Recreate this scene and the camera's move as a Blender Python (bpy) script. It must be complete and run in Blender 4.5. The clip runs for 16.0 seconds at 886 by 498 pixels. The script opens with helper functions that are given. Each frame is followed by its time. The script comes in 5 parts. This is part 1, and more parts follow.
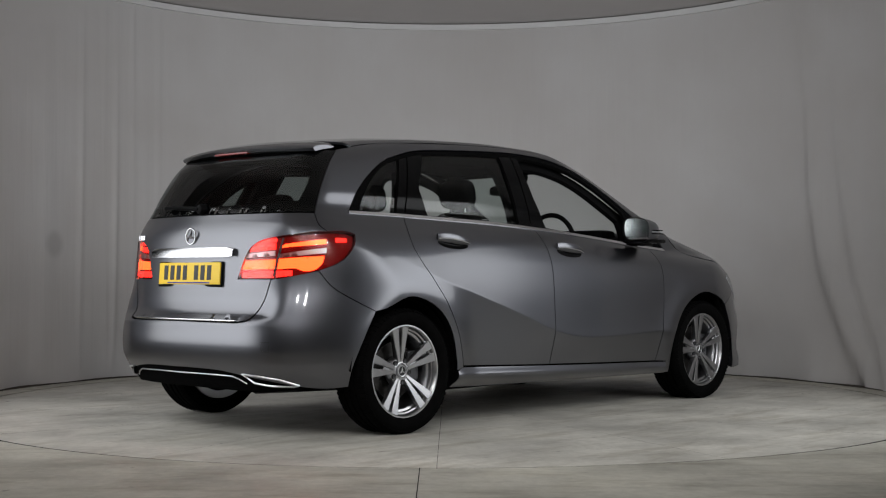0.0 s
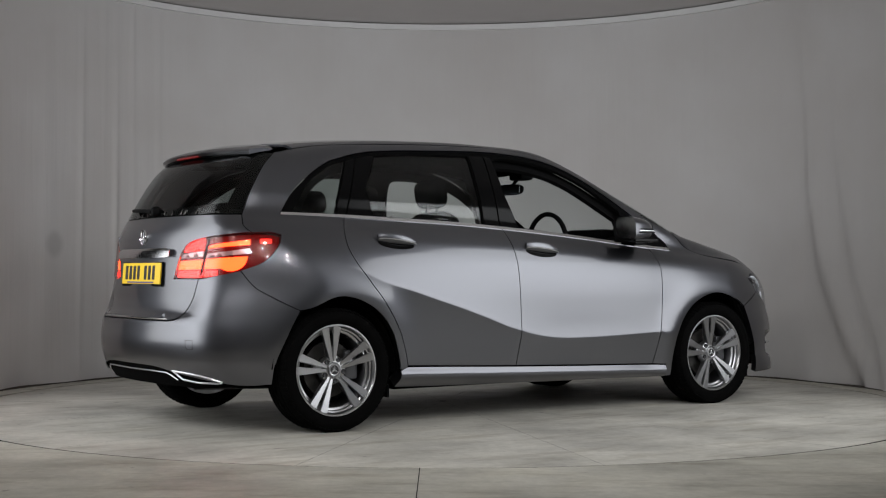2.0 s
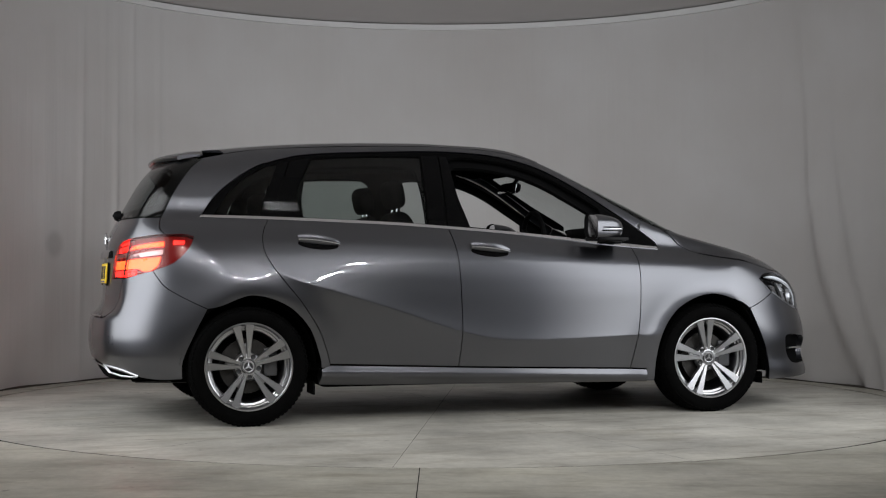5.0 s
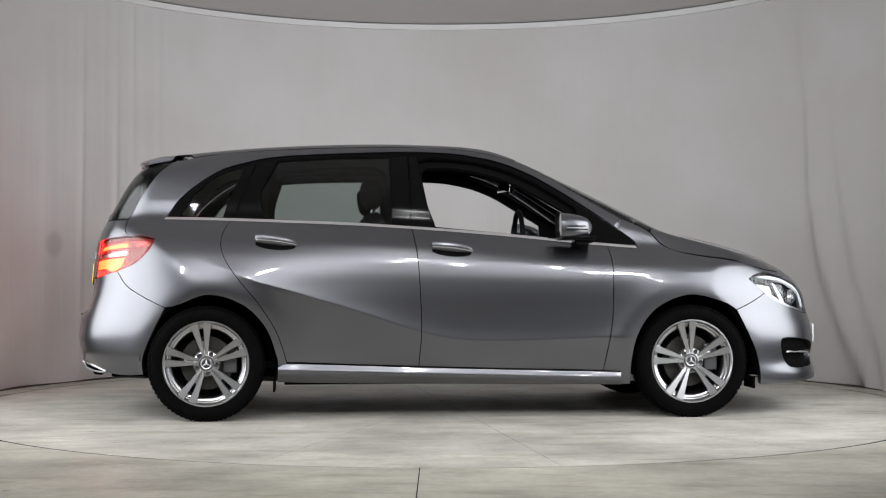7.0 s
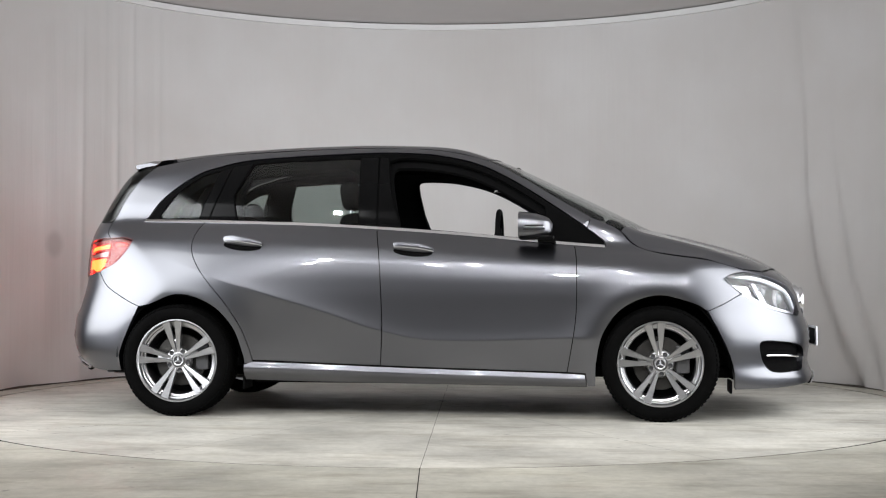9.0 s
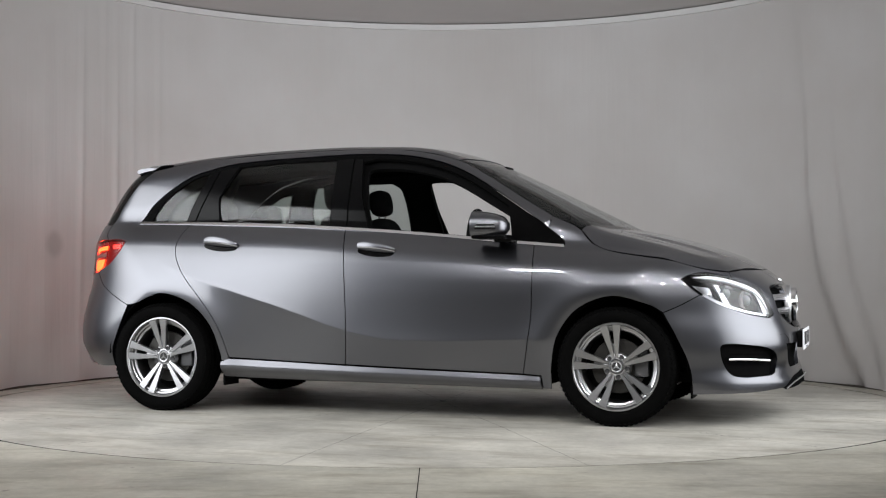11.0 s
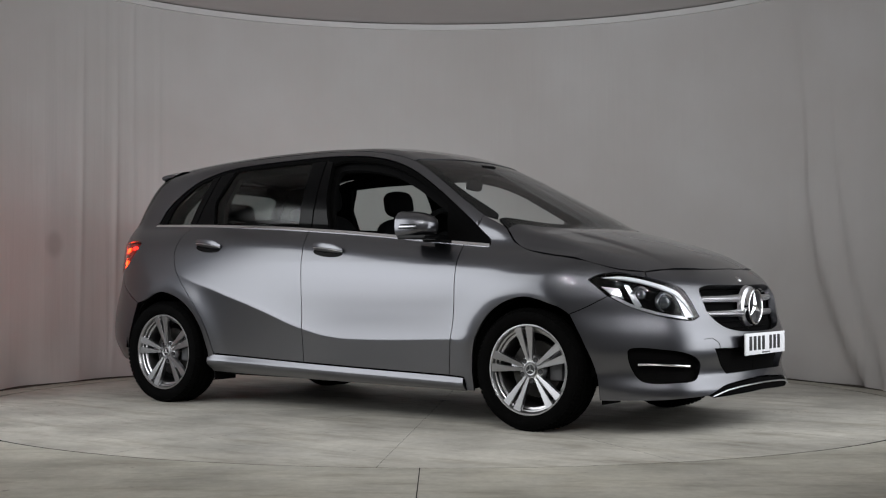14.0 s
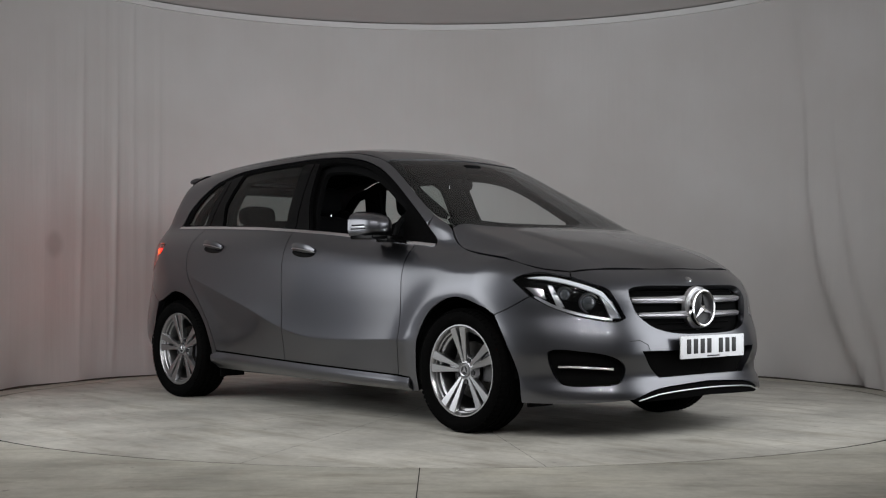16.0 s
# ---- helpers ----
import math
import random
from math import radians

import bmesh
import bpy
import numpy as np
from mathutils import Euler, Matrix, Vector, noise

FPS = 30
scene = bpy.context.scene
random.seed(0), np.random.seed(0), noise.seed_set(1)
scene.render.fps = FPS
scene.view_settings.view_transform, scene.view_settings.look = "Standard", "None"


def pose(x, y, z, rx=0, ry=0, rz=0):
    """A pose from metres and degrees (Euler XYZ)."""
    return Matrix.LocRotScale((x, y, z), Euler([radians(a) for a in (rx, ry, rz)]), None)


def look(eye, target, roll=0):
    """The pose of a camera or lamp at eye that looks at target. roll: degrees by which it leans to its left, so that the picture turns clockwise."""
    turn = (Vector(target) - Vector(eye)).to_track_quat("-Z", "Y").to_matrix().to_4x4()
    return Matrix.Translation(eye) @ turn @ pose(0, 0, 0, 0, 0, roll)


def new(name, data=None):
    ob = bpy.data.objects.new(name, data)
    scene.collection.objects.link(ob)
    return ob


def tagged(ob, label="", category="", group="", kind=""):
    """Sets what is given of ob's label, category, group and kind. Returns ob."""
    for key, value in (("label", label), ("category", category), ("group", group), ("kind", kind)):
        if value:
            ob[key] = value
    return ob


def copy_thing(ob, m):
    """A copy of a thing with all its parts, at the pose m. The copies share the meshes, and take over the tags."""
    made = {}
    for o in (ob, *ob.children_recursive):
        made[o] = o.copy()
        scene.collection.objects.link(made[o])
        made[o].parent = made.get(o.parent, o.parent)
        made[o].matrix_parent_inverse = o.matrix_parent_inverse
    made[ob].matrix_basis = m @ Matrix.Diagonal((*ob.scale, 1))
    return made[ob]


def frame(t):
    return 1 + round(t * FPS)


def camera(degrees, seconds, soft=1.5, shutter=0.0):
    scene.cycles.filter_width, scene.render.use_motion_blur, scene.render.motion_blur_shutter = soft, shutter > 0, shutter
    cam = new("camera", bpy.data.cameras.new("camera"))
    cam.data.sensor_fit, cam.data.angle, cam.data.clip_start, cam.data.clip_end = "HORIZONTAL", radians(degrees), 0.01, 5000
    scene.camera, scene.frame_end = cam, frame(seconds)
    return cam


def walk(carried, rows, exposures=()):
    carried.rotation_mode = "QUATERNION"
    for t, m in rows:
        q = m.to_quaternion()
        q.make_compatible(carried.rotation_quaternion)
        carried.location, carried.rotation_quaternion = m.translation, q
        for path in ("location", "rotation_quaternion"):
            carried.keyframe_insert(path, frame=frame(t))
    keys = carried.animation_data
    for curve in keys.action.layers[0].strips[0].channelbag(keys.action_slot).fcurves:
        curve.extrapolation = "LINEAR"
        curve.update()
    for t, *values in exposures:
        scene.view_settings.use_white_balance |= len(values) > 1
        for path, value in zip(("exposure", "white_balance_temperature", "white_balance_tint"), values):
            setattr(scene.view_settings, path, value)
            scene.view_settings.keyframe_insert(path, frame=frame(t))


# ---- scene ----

# ---- camera: it stands still before the turntable ----
cam = camera(36.43, 16.0, soft=1.15)
EYE = (0.0, -8.518, 0.807)
STAND = look(EYE, (0.0034, -0.018, 0.960))
walk(cam, [(0.0, STAND), (16.0, STAND)],
     exposures=[(0.0, -0.01), (0.5, 0.09), (2.5, 0.09), (4.0, -0.04), (6.3, 0.58), (7.0, 0.86), (8.0, 1.05), (9.2, 1.08), (11.3, 0.6), (11.7, 0.48), (12.5, 0.21), (16.0, 0.17)])

TURN_START, TURN_RATE = 46.23, -5.864     # degrees, degrees a second
CAR_X, CAR_Y = -0.038, -0.215             # where the car stands on the turntable
TABLE_R, WALL_R, WALL_H = 2.916, 3.14, 2.93
OPEN_DEG = 86.0                            # half the opening of the round curtain, seen from its centre

# ---- light ----
world = bpy.data.worlds.new("world")
scene.world = world
world.use_nodes = True
world.node_tree.nodes["Background"].inputs[0].default_value = (0.004, 0.004, 0.0045, 1)
world.node_tree.nodes["Background"].inputs[1].default_value = 1.0


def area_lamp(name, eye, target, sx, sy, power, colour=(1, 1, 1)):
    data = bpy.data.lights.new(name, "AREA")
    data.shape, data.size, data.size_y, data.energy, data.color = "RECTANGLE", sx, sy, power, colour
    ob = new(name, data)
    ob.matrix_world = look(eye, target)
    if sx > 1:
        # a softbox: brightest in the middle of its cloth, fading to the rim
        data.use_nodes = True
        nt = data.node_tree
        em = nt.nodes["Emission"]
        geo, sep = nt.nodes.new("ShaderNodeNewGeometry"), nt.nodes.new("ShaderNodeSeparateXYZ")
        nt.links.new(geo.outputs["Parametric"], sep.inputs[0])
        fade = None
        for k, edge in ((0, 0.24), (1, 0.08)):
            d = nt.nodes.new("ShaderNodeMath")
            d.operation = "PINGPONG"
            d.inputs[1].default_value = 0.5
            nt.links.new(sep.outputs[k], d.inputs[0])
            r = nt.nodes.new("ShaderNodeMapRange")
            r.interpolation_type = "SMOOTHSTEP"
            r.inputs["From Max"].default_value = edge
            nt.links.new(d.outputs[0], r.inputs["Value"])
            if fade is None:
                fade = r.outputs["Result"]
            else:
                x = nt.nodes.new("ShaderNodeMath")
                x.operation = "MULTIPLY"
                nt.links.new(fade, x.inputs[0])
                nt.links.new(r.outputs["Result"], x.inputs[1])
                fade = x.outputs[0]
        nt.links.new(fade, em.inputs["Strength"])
    return ob


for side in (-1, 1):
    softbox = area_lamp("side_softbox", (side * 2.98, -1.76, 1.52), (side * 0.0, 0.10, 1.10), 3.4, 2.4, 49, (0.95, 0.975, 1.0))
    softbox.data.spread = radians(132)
for lx, ly in ((-1.9, -4.6), (-0.6, -5.2), (0.5, -4.4), (0.6, -5.9), (1.9, -5.0), (-1.3, -6.6), (1.4, -6.9), (-0.2, -7.4), (-2.4, -5.8), (2.5, -6.1)):
    spot = area_lamp("ceiling_spotlight", (lx, ly, 2.88), (lx * 0.5, -1.7, 0.2), 0.09, 0.09, 4.2)
    spot.data.spread = radians(105)


# ---- materials ----
def shader(name, base, rough=0.5, metal=0.0, coat=0.0, spec=0.5, emit=None, power=0.0, var=0.0, scale=8.0, bump=0.0, bscale=60.0, trans=0.0, ior=1.45):
    m = bpy.data.materials.new(name)
    m.use_nodes = True
    nt = m.node_tree
    b = nt.nodes["Principled BSDF"]
    b.inputs["Base Color"].default_value = (*base, 1)
    b.inputs["Roughness"].default_value = rough
    b.inputs["Metallic"].default_value = metal
    b.inputs["Coat Weight"].default_value = coat
    b.inputs["Coat Roughness"].default_value = 0.03
    b.inputs["Specular IOR Level"].default_value = spec
    b.inputs["Transmission Weight"].default_value = trans
    b.inputs["IOR"].default_value = ior
    if emit:
        b.inputs["Emission Color"].default_value = (*emit, 1)
        b.inputs["Emission Strength"].default_value = power
    if var or bump:
        tc = nt.nodes.new("ShaderNodeTexCoord")
    if var:
        n = nt.nodes.new("ShaderNodeTexNoise")
        n.inputs["Scale"].default_value = scale
        n.inputs["Detail"].default_value = 6
        nt.links.new(tc.outputs["Object"], n.inputs["Vector"])
        mix = nt.nodes.new("ShaderNodeMix")
        mix.data_type = "RGBA"
        mix.inputs["A"].default_value = (*[c * (1 - var) for c in base], 1)
        mix.inputs["B"].default_value = (*[min(1, c * (1 + var)) for c in base], 1)
        nt.links.new(n.outputs["Fac"], mix.inputs["Factor"])
        nt.links.new(mix.outputs["Result"], b.inputs["Base Color"])
    if bump:
        n2 = nt.nodes.new("ShaderNodeTexNoise")
        n2.inputs["Scale"].default_value = bscale
        n2.inputs["Detail"].default_value = 4
        nt.links.new(tc.outputs["Object"], n2.inputs["Vector"])
        bp = nt.nodes.new("ShaderNodeBump")
        bp.inputs["Strength"].default_value = bump
        bp.inputs["Distance"].default_value = 0.01
        nt.links.new(n2.outputs["Fac"], bp.inputs["Height"])
        nt.links.new(bp.outputs["Normal"], b.inputs["Normal"])
    return m


PAINT = shader("grey_metallic_paint", (0.112, 0.113, 0.126), 0.33, 1.0, 1.0)
BLACK_GLOSS = shader("black_gloss_trim", (0.0028, 0.0028, 0.003), 0.14, 0.0, 0.0, spec=0.12)
BLACK = shader("black_plastic", (0.004, 0.004, 0.0043), 0.6, spec=0.06, var=0.3, scale=40)
SHELL = shader("dark_underbody", (0.004, 0.004, 0.004), 0.95, spec=0.02, var=0.3)
DULL = shader("dull_black_rubber", (0.0032, 0.0032, 0.0033), 0.85, spec=0.02, var=0.3, scale=40)
CHROME = shader("polished_chrome", (0.82, 0.82, 0.84), 0.12, 1.0)
SATIN = shader("satin_silver", (0.62, 0.62, 0.64), 0.3, 1.0)
ALLOY = shader("silver_alloy", (0.40, 0.40, 0.41), 0.30, 1.0, 0.3, var=0.05, scale=30)
DARK_ALLOY = shader("shadowed_grey_alloy", (0.10, 0.10, 0.105), 0.45, 0.7)
STEEL = shader("brushed_brake_steel", (0.05, 0.048, 0.046), 0.5, 1.0, var=0.3, scale=30)
RUBBER = shader("tyre_rubber", (0.003, 0.003, 0.003), 0.8, spec=0.015, var=0.35, scale=25, bump=0.15, bscale=200)
CLOTH = shader("black_seat_cloth", (0.0045, 0.0045, 0.005), 0.9, spec=0.08, var=0.4, scale=60, bump=0.3, bscale=300)
LINING = shader("dark_grey_lining", (0.004, 0.004, 0.0042), 0.9, spec=0.06, var=0.2, scale=30)
YELLOW = shader("yellow_plate", (0.75, 0.50, 0.02), 0.4, var=0.05)
WHITE = shader("white_plate", (0.72, 0.73, 0.76), 0.4, var=0.05)
INK = shader("plate_black", (0.015, 0.015, 0.017), 0.5)
BLUE = shader("plate_blue", (0.02, 0.03, 0.25), 0.5)
RED_GLOW = shader("lit_red_light_guide", (0.6, 0.02, 0.01), 0.3, emit=(1.0, 0.022, 0.016), power=3.6)
ORANGE_GLOW = shader("lit_orange_light_guide", (0.7, 0.1, 0.02), 0.3, emit=(1.0, 0.062, 0.012), power=6.5)
RED_DIM = shader("red_reflector", (0.11, 0.004, 0.005), 0.2, coat=0.3, emit=(1.0, 0.03, 0.02), power=0.04)
# the small glow stands in for the reflection on the white running light strip
LED = shader("white_guide_sheen_as_glow", (0.8, 0.82, 0.85), 0.25, emit=(0.9, 0.95, 1.0), power=0.06)


def glass(name, tint, rough=0.012):
    """Thin tinted pane: see-through with a mirror gloss on top."""
    m = bpy.data.materials.new(name)
    m.use_nodes = True
    nt = m.node_tree
    nt.nodes.clear()
    out = nt.nodes.new("ShaderNodeOutputMaterial")
    tr = nt.nodes.new("ShaderNodeBsdfTransparent")
    tr.inputs[0].default_value = (*tint, 1)
    gl = nt.nodes.new("ShaderNodeBsdfGlossy")
    gl.inputs["Roughness"].default_value = rough
    lw = nt.nodes.new("ShaderNodeLayerWeight")
    lw.inputs["Blend"].default_value = 0.5
    pw = nt.nodes.new("ShaderNodeMath")
    pw.operation = "POWER"
    pw.inputs[1].default_value = 5.0
    nt.links.new(lw.outputs["Facing"], pw.inputs[0])
    fr = nt.nodes.new("ShaderNodeMath")
    fr.operation = "MULTIPLY_ADD"
    fr.inputs[1].default_value, fr.inputs[2].default_value = 0.90, 0.055
    nt.links.new(pw.outputs[0], fr.inputs[0])
    mx = nt.nodes.new("ShaderNodeMixShader")
    nt.links.new(fr.outputs[0], mx.inputs[0])
    nt.links.new(tr.outputs[0], mx.inputs[1])
    nt.links.new(gl.outputs[0], mx.inputs[2])
    nt.links.new(mx.outputs[0], out.inputs[0])
    return m


TINTED = glass("tinted_window_glass", (0.58, 0.63, 0.61))
DARKGLASS = glass("dark_tailgate_glass", (0.38, 0.41, 0.41))
CLEAR = glass("clear_glass", (0.80, 0.84, 0.83))
LENS = glass("clear_lamp_lens", (0.92, 0.93, 0.95))
TAIL_LENS = glass("rosy_lamp_lens", (0.95, 0.72, 0.70))


# ---- mesh helpers ----
def link_mesh(name, me, mat, parent=None, label=""):
    if mat and not me.materials:
        me.materials.append(mat)
    ob = new(name, me)
    ob.parent = parent
    if label:
        ob["label"] = label
    return ob


def part(name, bm, mat, parent, label="", smooth=35.0):
    """One bmesh as one mesh object under a thing or part."""
    me = bpy.data.meshes.new(name)
    bmesh.ops.recalc_face_normals(bm, faces=bm.faces)
    if smooth:
        for f in bm.faces:
            f.smooth = True
        for e in bm.edges:
            if len(e.link_faces) == 2 and e.calc_face_angle(0) > radians(smooth):
                e.smooth = False
    bm.to_mesh(me)
    bm.free()
    return link_mesh(name, me, mat, parent, label)


def box(bm, c, s, bevel=0.0, m=None, seg=2):
    """A box of centre c and size s, bevelled, into bm."""
    g = bmesh.ops.create_cube(bm, size=1.0, matrix=Matrix.Translation(c) @ Matrix.Diagonal((*s, 1)))
    vs = g["verts"]
    if bevel:
        es = list({e for v in vs for e in v.link_edges})
        r = bmesh.ops.bevel(bm, geom=es, offset=bevel, segments=seg, affect="EDGES", profile=0.6)
        vs = list({v for f in r["faces"] for v in f.verts} | {v for v in vs if v.is_valid})
    if m is not None:
        bmesh.ops.transform(bm, matrix=m, verts=vs)
    return vs


def lathe(bm, prof, n, m=None, closed=False):
    """Turn a profile [(radius, height)] about the y axis."""
    rings = []
    for k in range(n):
        a = 2 * math.pi * k / n
        rings.append([bm.verts.new((r * math.cos(a), h, r * math.sin(a))) for r, h in prof])
    lim = len(prof) if closed else len(prof) - 1
    for k in range(n):
        for j in range(lim):
            a, b = rings[k], rings[(k + 1) % n]
            q = (a[j], a[(j + 1) % len(prof)], b[(j + 1) % len(prof)], b[j])
            bm.faces.new(q)
    vs = [v for r in rings for v in r]
    if m is not None:
        bmesh.ops.transform(bm, matrix=m, verts=vs)
    return vs


def tube(bm, pts, r, n=8, flat=1.0):
    """A round bar along points."""
    pts = [Vector(p) for p in pts]
    rings = []
    for i, p in enumerate(pts):
        d = (pts[min(i + 1, len(pts) - 1)] - pts[max(i - 1, 0)]).normalized()
        a = d.cross(Vector((0, 0, 1)))
        a = a.normalized() if a.length > 1e-3 else Vector((1, 0, 0))
        b = d.cross(a)
        rings.append([bm.verts.new(p + r * (math.cos(2 * math.pi * k / n) * a + flat * math.sin(2 * math.pi * k / n) * b)) for k in range(n)])
    for i in range(len(rings) - 1):
        for k in range(n):
            bm.faces.new((rings[i][k], rings[i][(k + 1) % n], rings[i + 1][(k + 1) % n], rings[i + 1][k]))
    bm.faces.new(rings[0])
    bm.faces.new(rings[-1])


def sheet(bm, rows, close=False):
    """A grid of faces through rows of points."""
    vs = [[bm.verts.new(p) for p in r] for r in rows]
    for a, b in zip(vs, vs[1:]):
        for k in range(len(a) - (0 if close else 1)):
            bm.faces.new((a[k], a[(k + 1) % len(a)], b[(k + 1) % len(a)], b[k]))
    return vs


def spl(x, xs, ys):
    """Smooth monotone-ish curve through few points (cubic Hermite)."""
    x = np.asarray(x, float)
    xs, ys = np.array(xs, float), np.array(ys, float)
    d = np.diff(ys) / np.diff(xs)
    m = np.concatenate([[d[0]], (d[:-1] * np.diff(xs)[1:] + d[1:] * np.diff(xs)[:-1]) / (xs[2:] - xs[:-2]), [d[-1]]])
    k = np.clip(np.searchsorted(xs, x) - 1, 0, len(xs) - 2)
    h = xs[k + 1] - xs[k]
    t = np.clip((x - xs[k]) / h, -0.5, 1.5)
    lin = (x < xs[0]) | (x > xs[-1])
    tt = np.clip(t, 0, 1)
    v = ((1 + 2 * tt) * (1 - tt) ** 2 * ys[k] + tt * (1 - tt) ** 2 * h * m[k]
         + tt ** 2 * (3 - 2 * tt) * ys[k + 1] + tt ** 2 * (tt - 1) * h * m[k + 1])
    end = np.where(x < xs[0], ys[0] + (x - xs[0]) * m[0], ys[-1] + (x - xs[-1]) * m[-1])
    return np.where(lin, end, v)


def turn_pose(t):
    return Matrix.Rotation(radians(TURN_START + TURN_RATE * t), 4, "Z")


# ---- the studio ----


def concrete(name, base):
    """Worn pale concrete: broad blotches, fine grain, streaks and dark flecks."""
    m = shader(name, base, 0.5)
    nt = m.node_tree
    b = nt.nodes["Principled BSDF"]
    N, L = nt.nodes.new, nt.links.new
    tc = N("ShaderNodeTexCoord")

    def noise_at(scale, detail, rough=0.6, stretch=None):
        n = N("ShaderNodeTexNoise")
        n.inputs["Scale"].default_value, n.inputs["Detail"].default_value, n.inputs["Roughness"].default_value = scale, detail, rough
        src = tc.outputs["Object"]
        if stretch:
            mp = N("ShaderNodeMapping")
            mp.inputs["Scale"].default_value = stretch
            mp.inputs["Rotation"].default_value = (0, 0, 0.6)
            L(src, mp.inputs["Vector"])
            src = mp.outputs[0]
        L(src, n.inputs["Vector"])
        return n.outputs["Fac"]

    def ramp(fac, lo, hi, c0, c1):
        r = N("ShaderNodeValToRGB")
        r.color_ramp.elements[0].position, r.color_ramp.elements[1].position = lo, hi
        r.color_ramp.elements[0].color, r.color_ramp.elements[1].color = (*c0, 1), (*c1, 1)
        L(fac, r.inputs[0])
        return r.outputs[0]

    def times(a, c):
        x = N("ShaderNodeMix")
        x.data_type, x.blend_type = "RGBA", "MULTIPLY"
        x.inputs["Factor"].default_value = 1.0
        L(a, x.inputs["A"])
        L(c, x.inputs["B"])
        return x.outputs["Result"]
    tone = ramp(noise_at(1.3, 5), 0.32, 0.68, [c * 0.66 for c in base], [c * 1.22 for c in base])
    tone = times(tone, ramp(noise_at(22.0, 6, 0.7), 0.3, 0.7, (0.78, 0.78, 0.77), (1.0, 1.0, 1.0)))
    tone = times(tone, ramp(noise_at(2.2, 6, 0.65, (0.7, 3.0, 1.0)), 0.34, 0.50, (0.74, 0.72, 0.68), (1.0, 1.0, 1.0)))
    tone = times(tone, ramp(noise_at(9.0, 3, 0.5), 0.22, 0.30, (0.35, 0.34, 0.33), (1.0, 1.0, 1.0)))
    L(tone, b.inputs["Base Color"])
    L(ramp(noise_at(4.0, 5), 0.3, 0.7, (0.38, 0.38, 0.38), (0.62, 0.62, 0.62)), b.inputs["Roughness"])
    bp = N("ShaderNodeBump")
    bp.inputs["Strength"].default_value, bp.inputs["Distance"].default_value = 0.12, 0.006
    L(noise_at(30.0, 5), bp.inputs["Height"])
    L(bp.outputs["Normal"], b.inputs["Normal"])
    return m


def cloth_backdrop():
    """Off-white cloth with faint vertical creases and smudges."""
    m = shader("off_white_backdrop_cloth", (0.62, 0.605, 0.60), 0.9, spec=0.1)
    nt = m.node_tree
    b = nt.nodes["Principled BSDF"]
    N, L = nt.nodes.new, nt.links.new
    tc, mp = N("ShaderNodeTexCoord"), N("ShaderNodeMapping")
    mp.inputs["Scale"].default_value = (2.2, 2.2, 0.12)
    L(tc.outputs["Object"], mp.inputs["Vector"])
    crease, smudge, weave = N("ShaderNodeTexNoise"), N("ShaderNodeTexNoise"), N("ShaderNodeTexNoise")
    for n, sc, d in ((crease, 3.0, 5), (smudge, 0.9, 5), (weave, 120.0, 2)):
        n.inputs["Scale"].default_value, n.inputs["Detail"].default_value = sc, d
    L(mp.outputs[0], crease.inputs["Vector"])
    L(tc.outputs["Object"], smudge.inputs["Vector"])
    L(tc.outputs["Object"], weave.inputs["Vector"])
    r = N("ShaderNodeValToRGB")
    r.color_ramp.elements[0].position, r.color_ramp.elements[1].position = 0.32, 0.68
    r.color_ramp.elements[0].color, r.color_ramp.elements[1].color = (0.575, 0.555, 0.545, 1), (0.64, 0.63, 0.63, 1)
    L(smudge.outputs["Fac"], r.inputs[0])
    # one round grey stain left of the turntable
    far = N("ShaderNodeVectorMath")
    far.operation = "DISTANCE"
    far.inputs[1].default_value = (-2.84, 1.33, 1.02)
    L(tc.outputs["Object"], far.inputs[0])
    spot = N("ShaderNodeMapRange")
    spot.interpolation_type = "SMOOTHSTEP"
    spot.inputs["From Min"].default_value, spot.inputs["From Max"].default_value = 0.05, 0.13
    spot.inputs["To Min"].default_value, spot.inputs["To Max"].default_value = 0.80, 1.0
    L(far.outputs["Value"], spot.inputs["Value"])
    soil = N("ShaderNodeMix")
    soil.data_type, soil.blend_type = "RGBA", "MULTIPLY"
    soil.inputs["Factor"].default_value = 1.0
    L(r.outputs[0], soil.inputs["A"])
    L(spot.outputs["Result"], soil.inputs["B"])
    L(soil.outputs["Result"], b.inputs["Base Color"])
    add = N("ShaderNodeMath")
    add.operation = "MULTIPLY_ADD"
    add.inputs[1].default_value = 0.04
    L(weave.outputs["Fac"], add.inputs[0])
    L(crease.outputs["Fac"], add.inputs[2])
    bp = N("ShaderNodeBump")
    bp.inputs["Strength"].default_value, bp.inputs["Distance"].default_value = 0.28, 0.03
    L(add.outputs[0], bp.inputs["Height"])
    L(bp.outputs["Normal"], b.inputs["Normal"])
    return m


CURTAIN = cloth_backdrop()
CONCRETE = concrete("worn_concrete_floor", (0.54, 0.52, 0.455))
TABLE_TOP = concrete("worn_concrete_sector", (0.56, 0.54, 0.49))
PLASTER = shader("grey_ceiling_board", (0.60, 0.575, 0.57), 0.9, var=0.05, scale=2)
DARKWALL = shader("dark_studio_wall", (0.03, 0.03, 0.032), 0.9, var=0.2, scale=1.5)
FOOT_STRIP = shader("dark_brown_foot_strip", (0.075, 0.066, 0.058), 0.9, spec=0.05, var=0.5, scale=7)
RAIL = shader("white_curtain_rail", (0.75, 0.75, 0.75), 0.5, var=0.04)


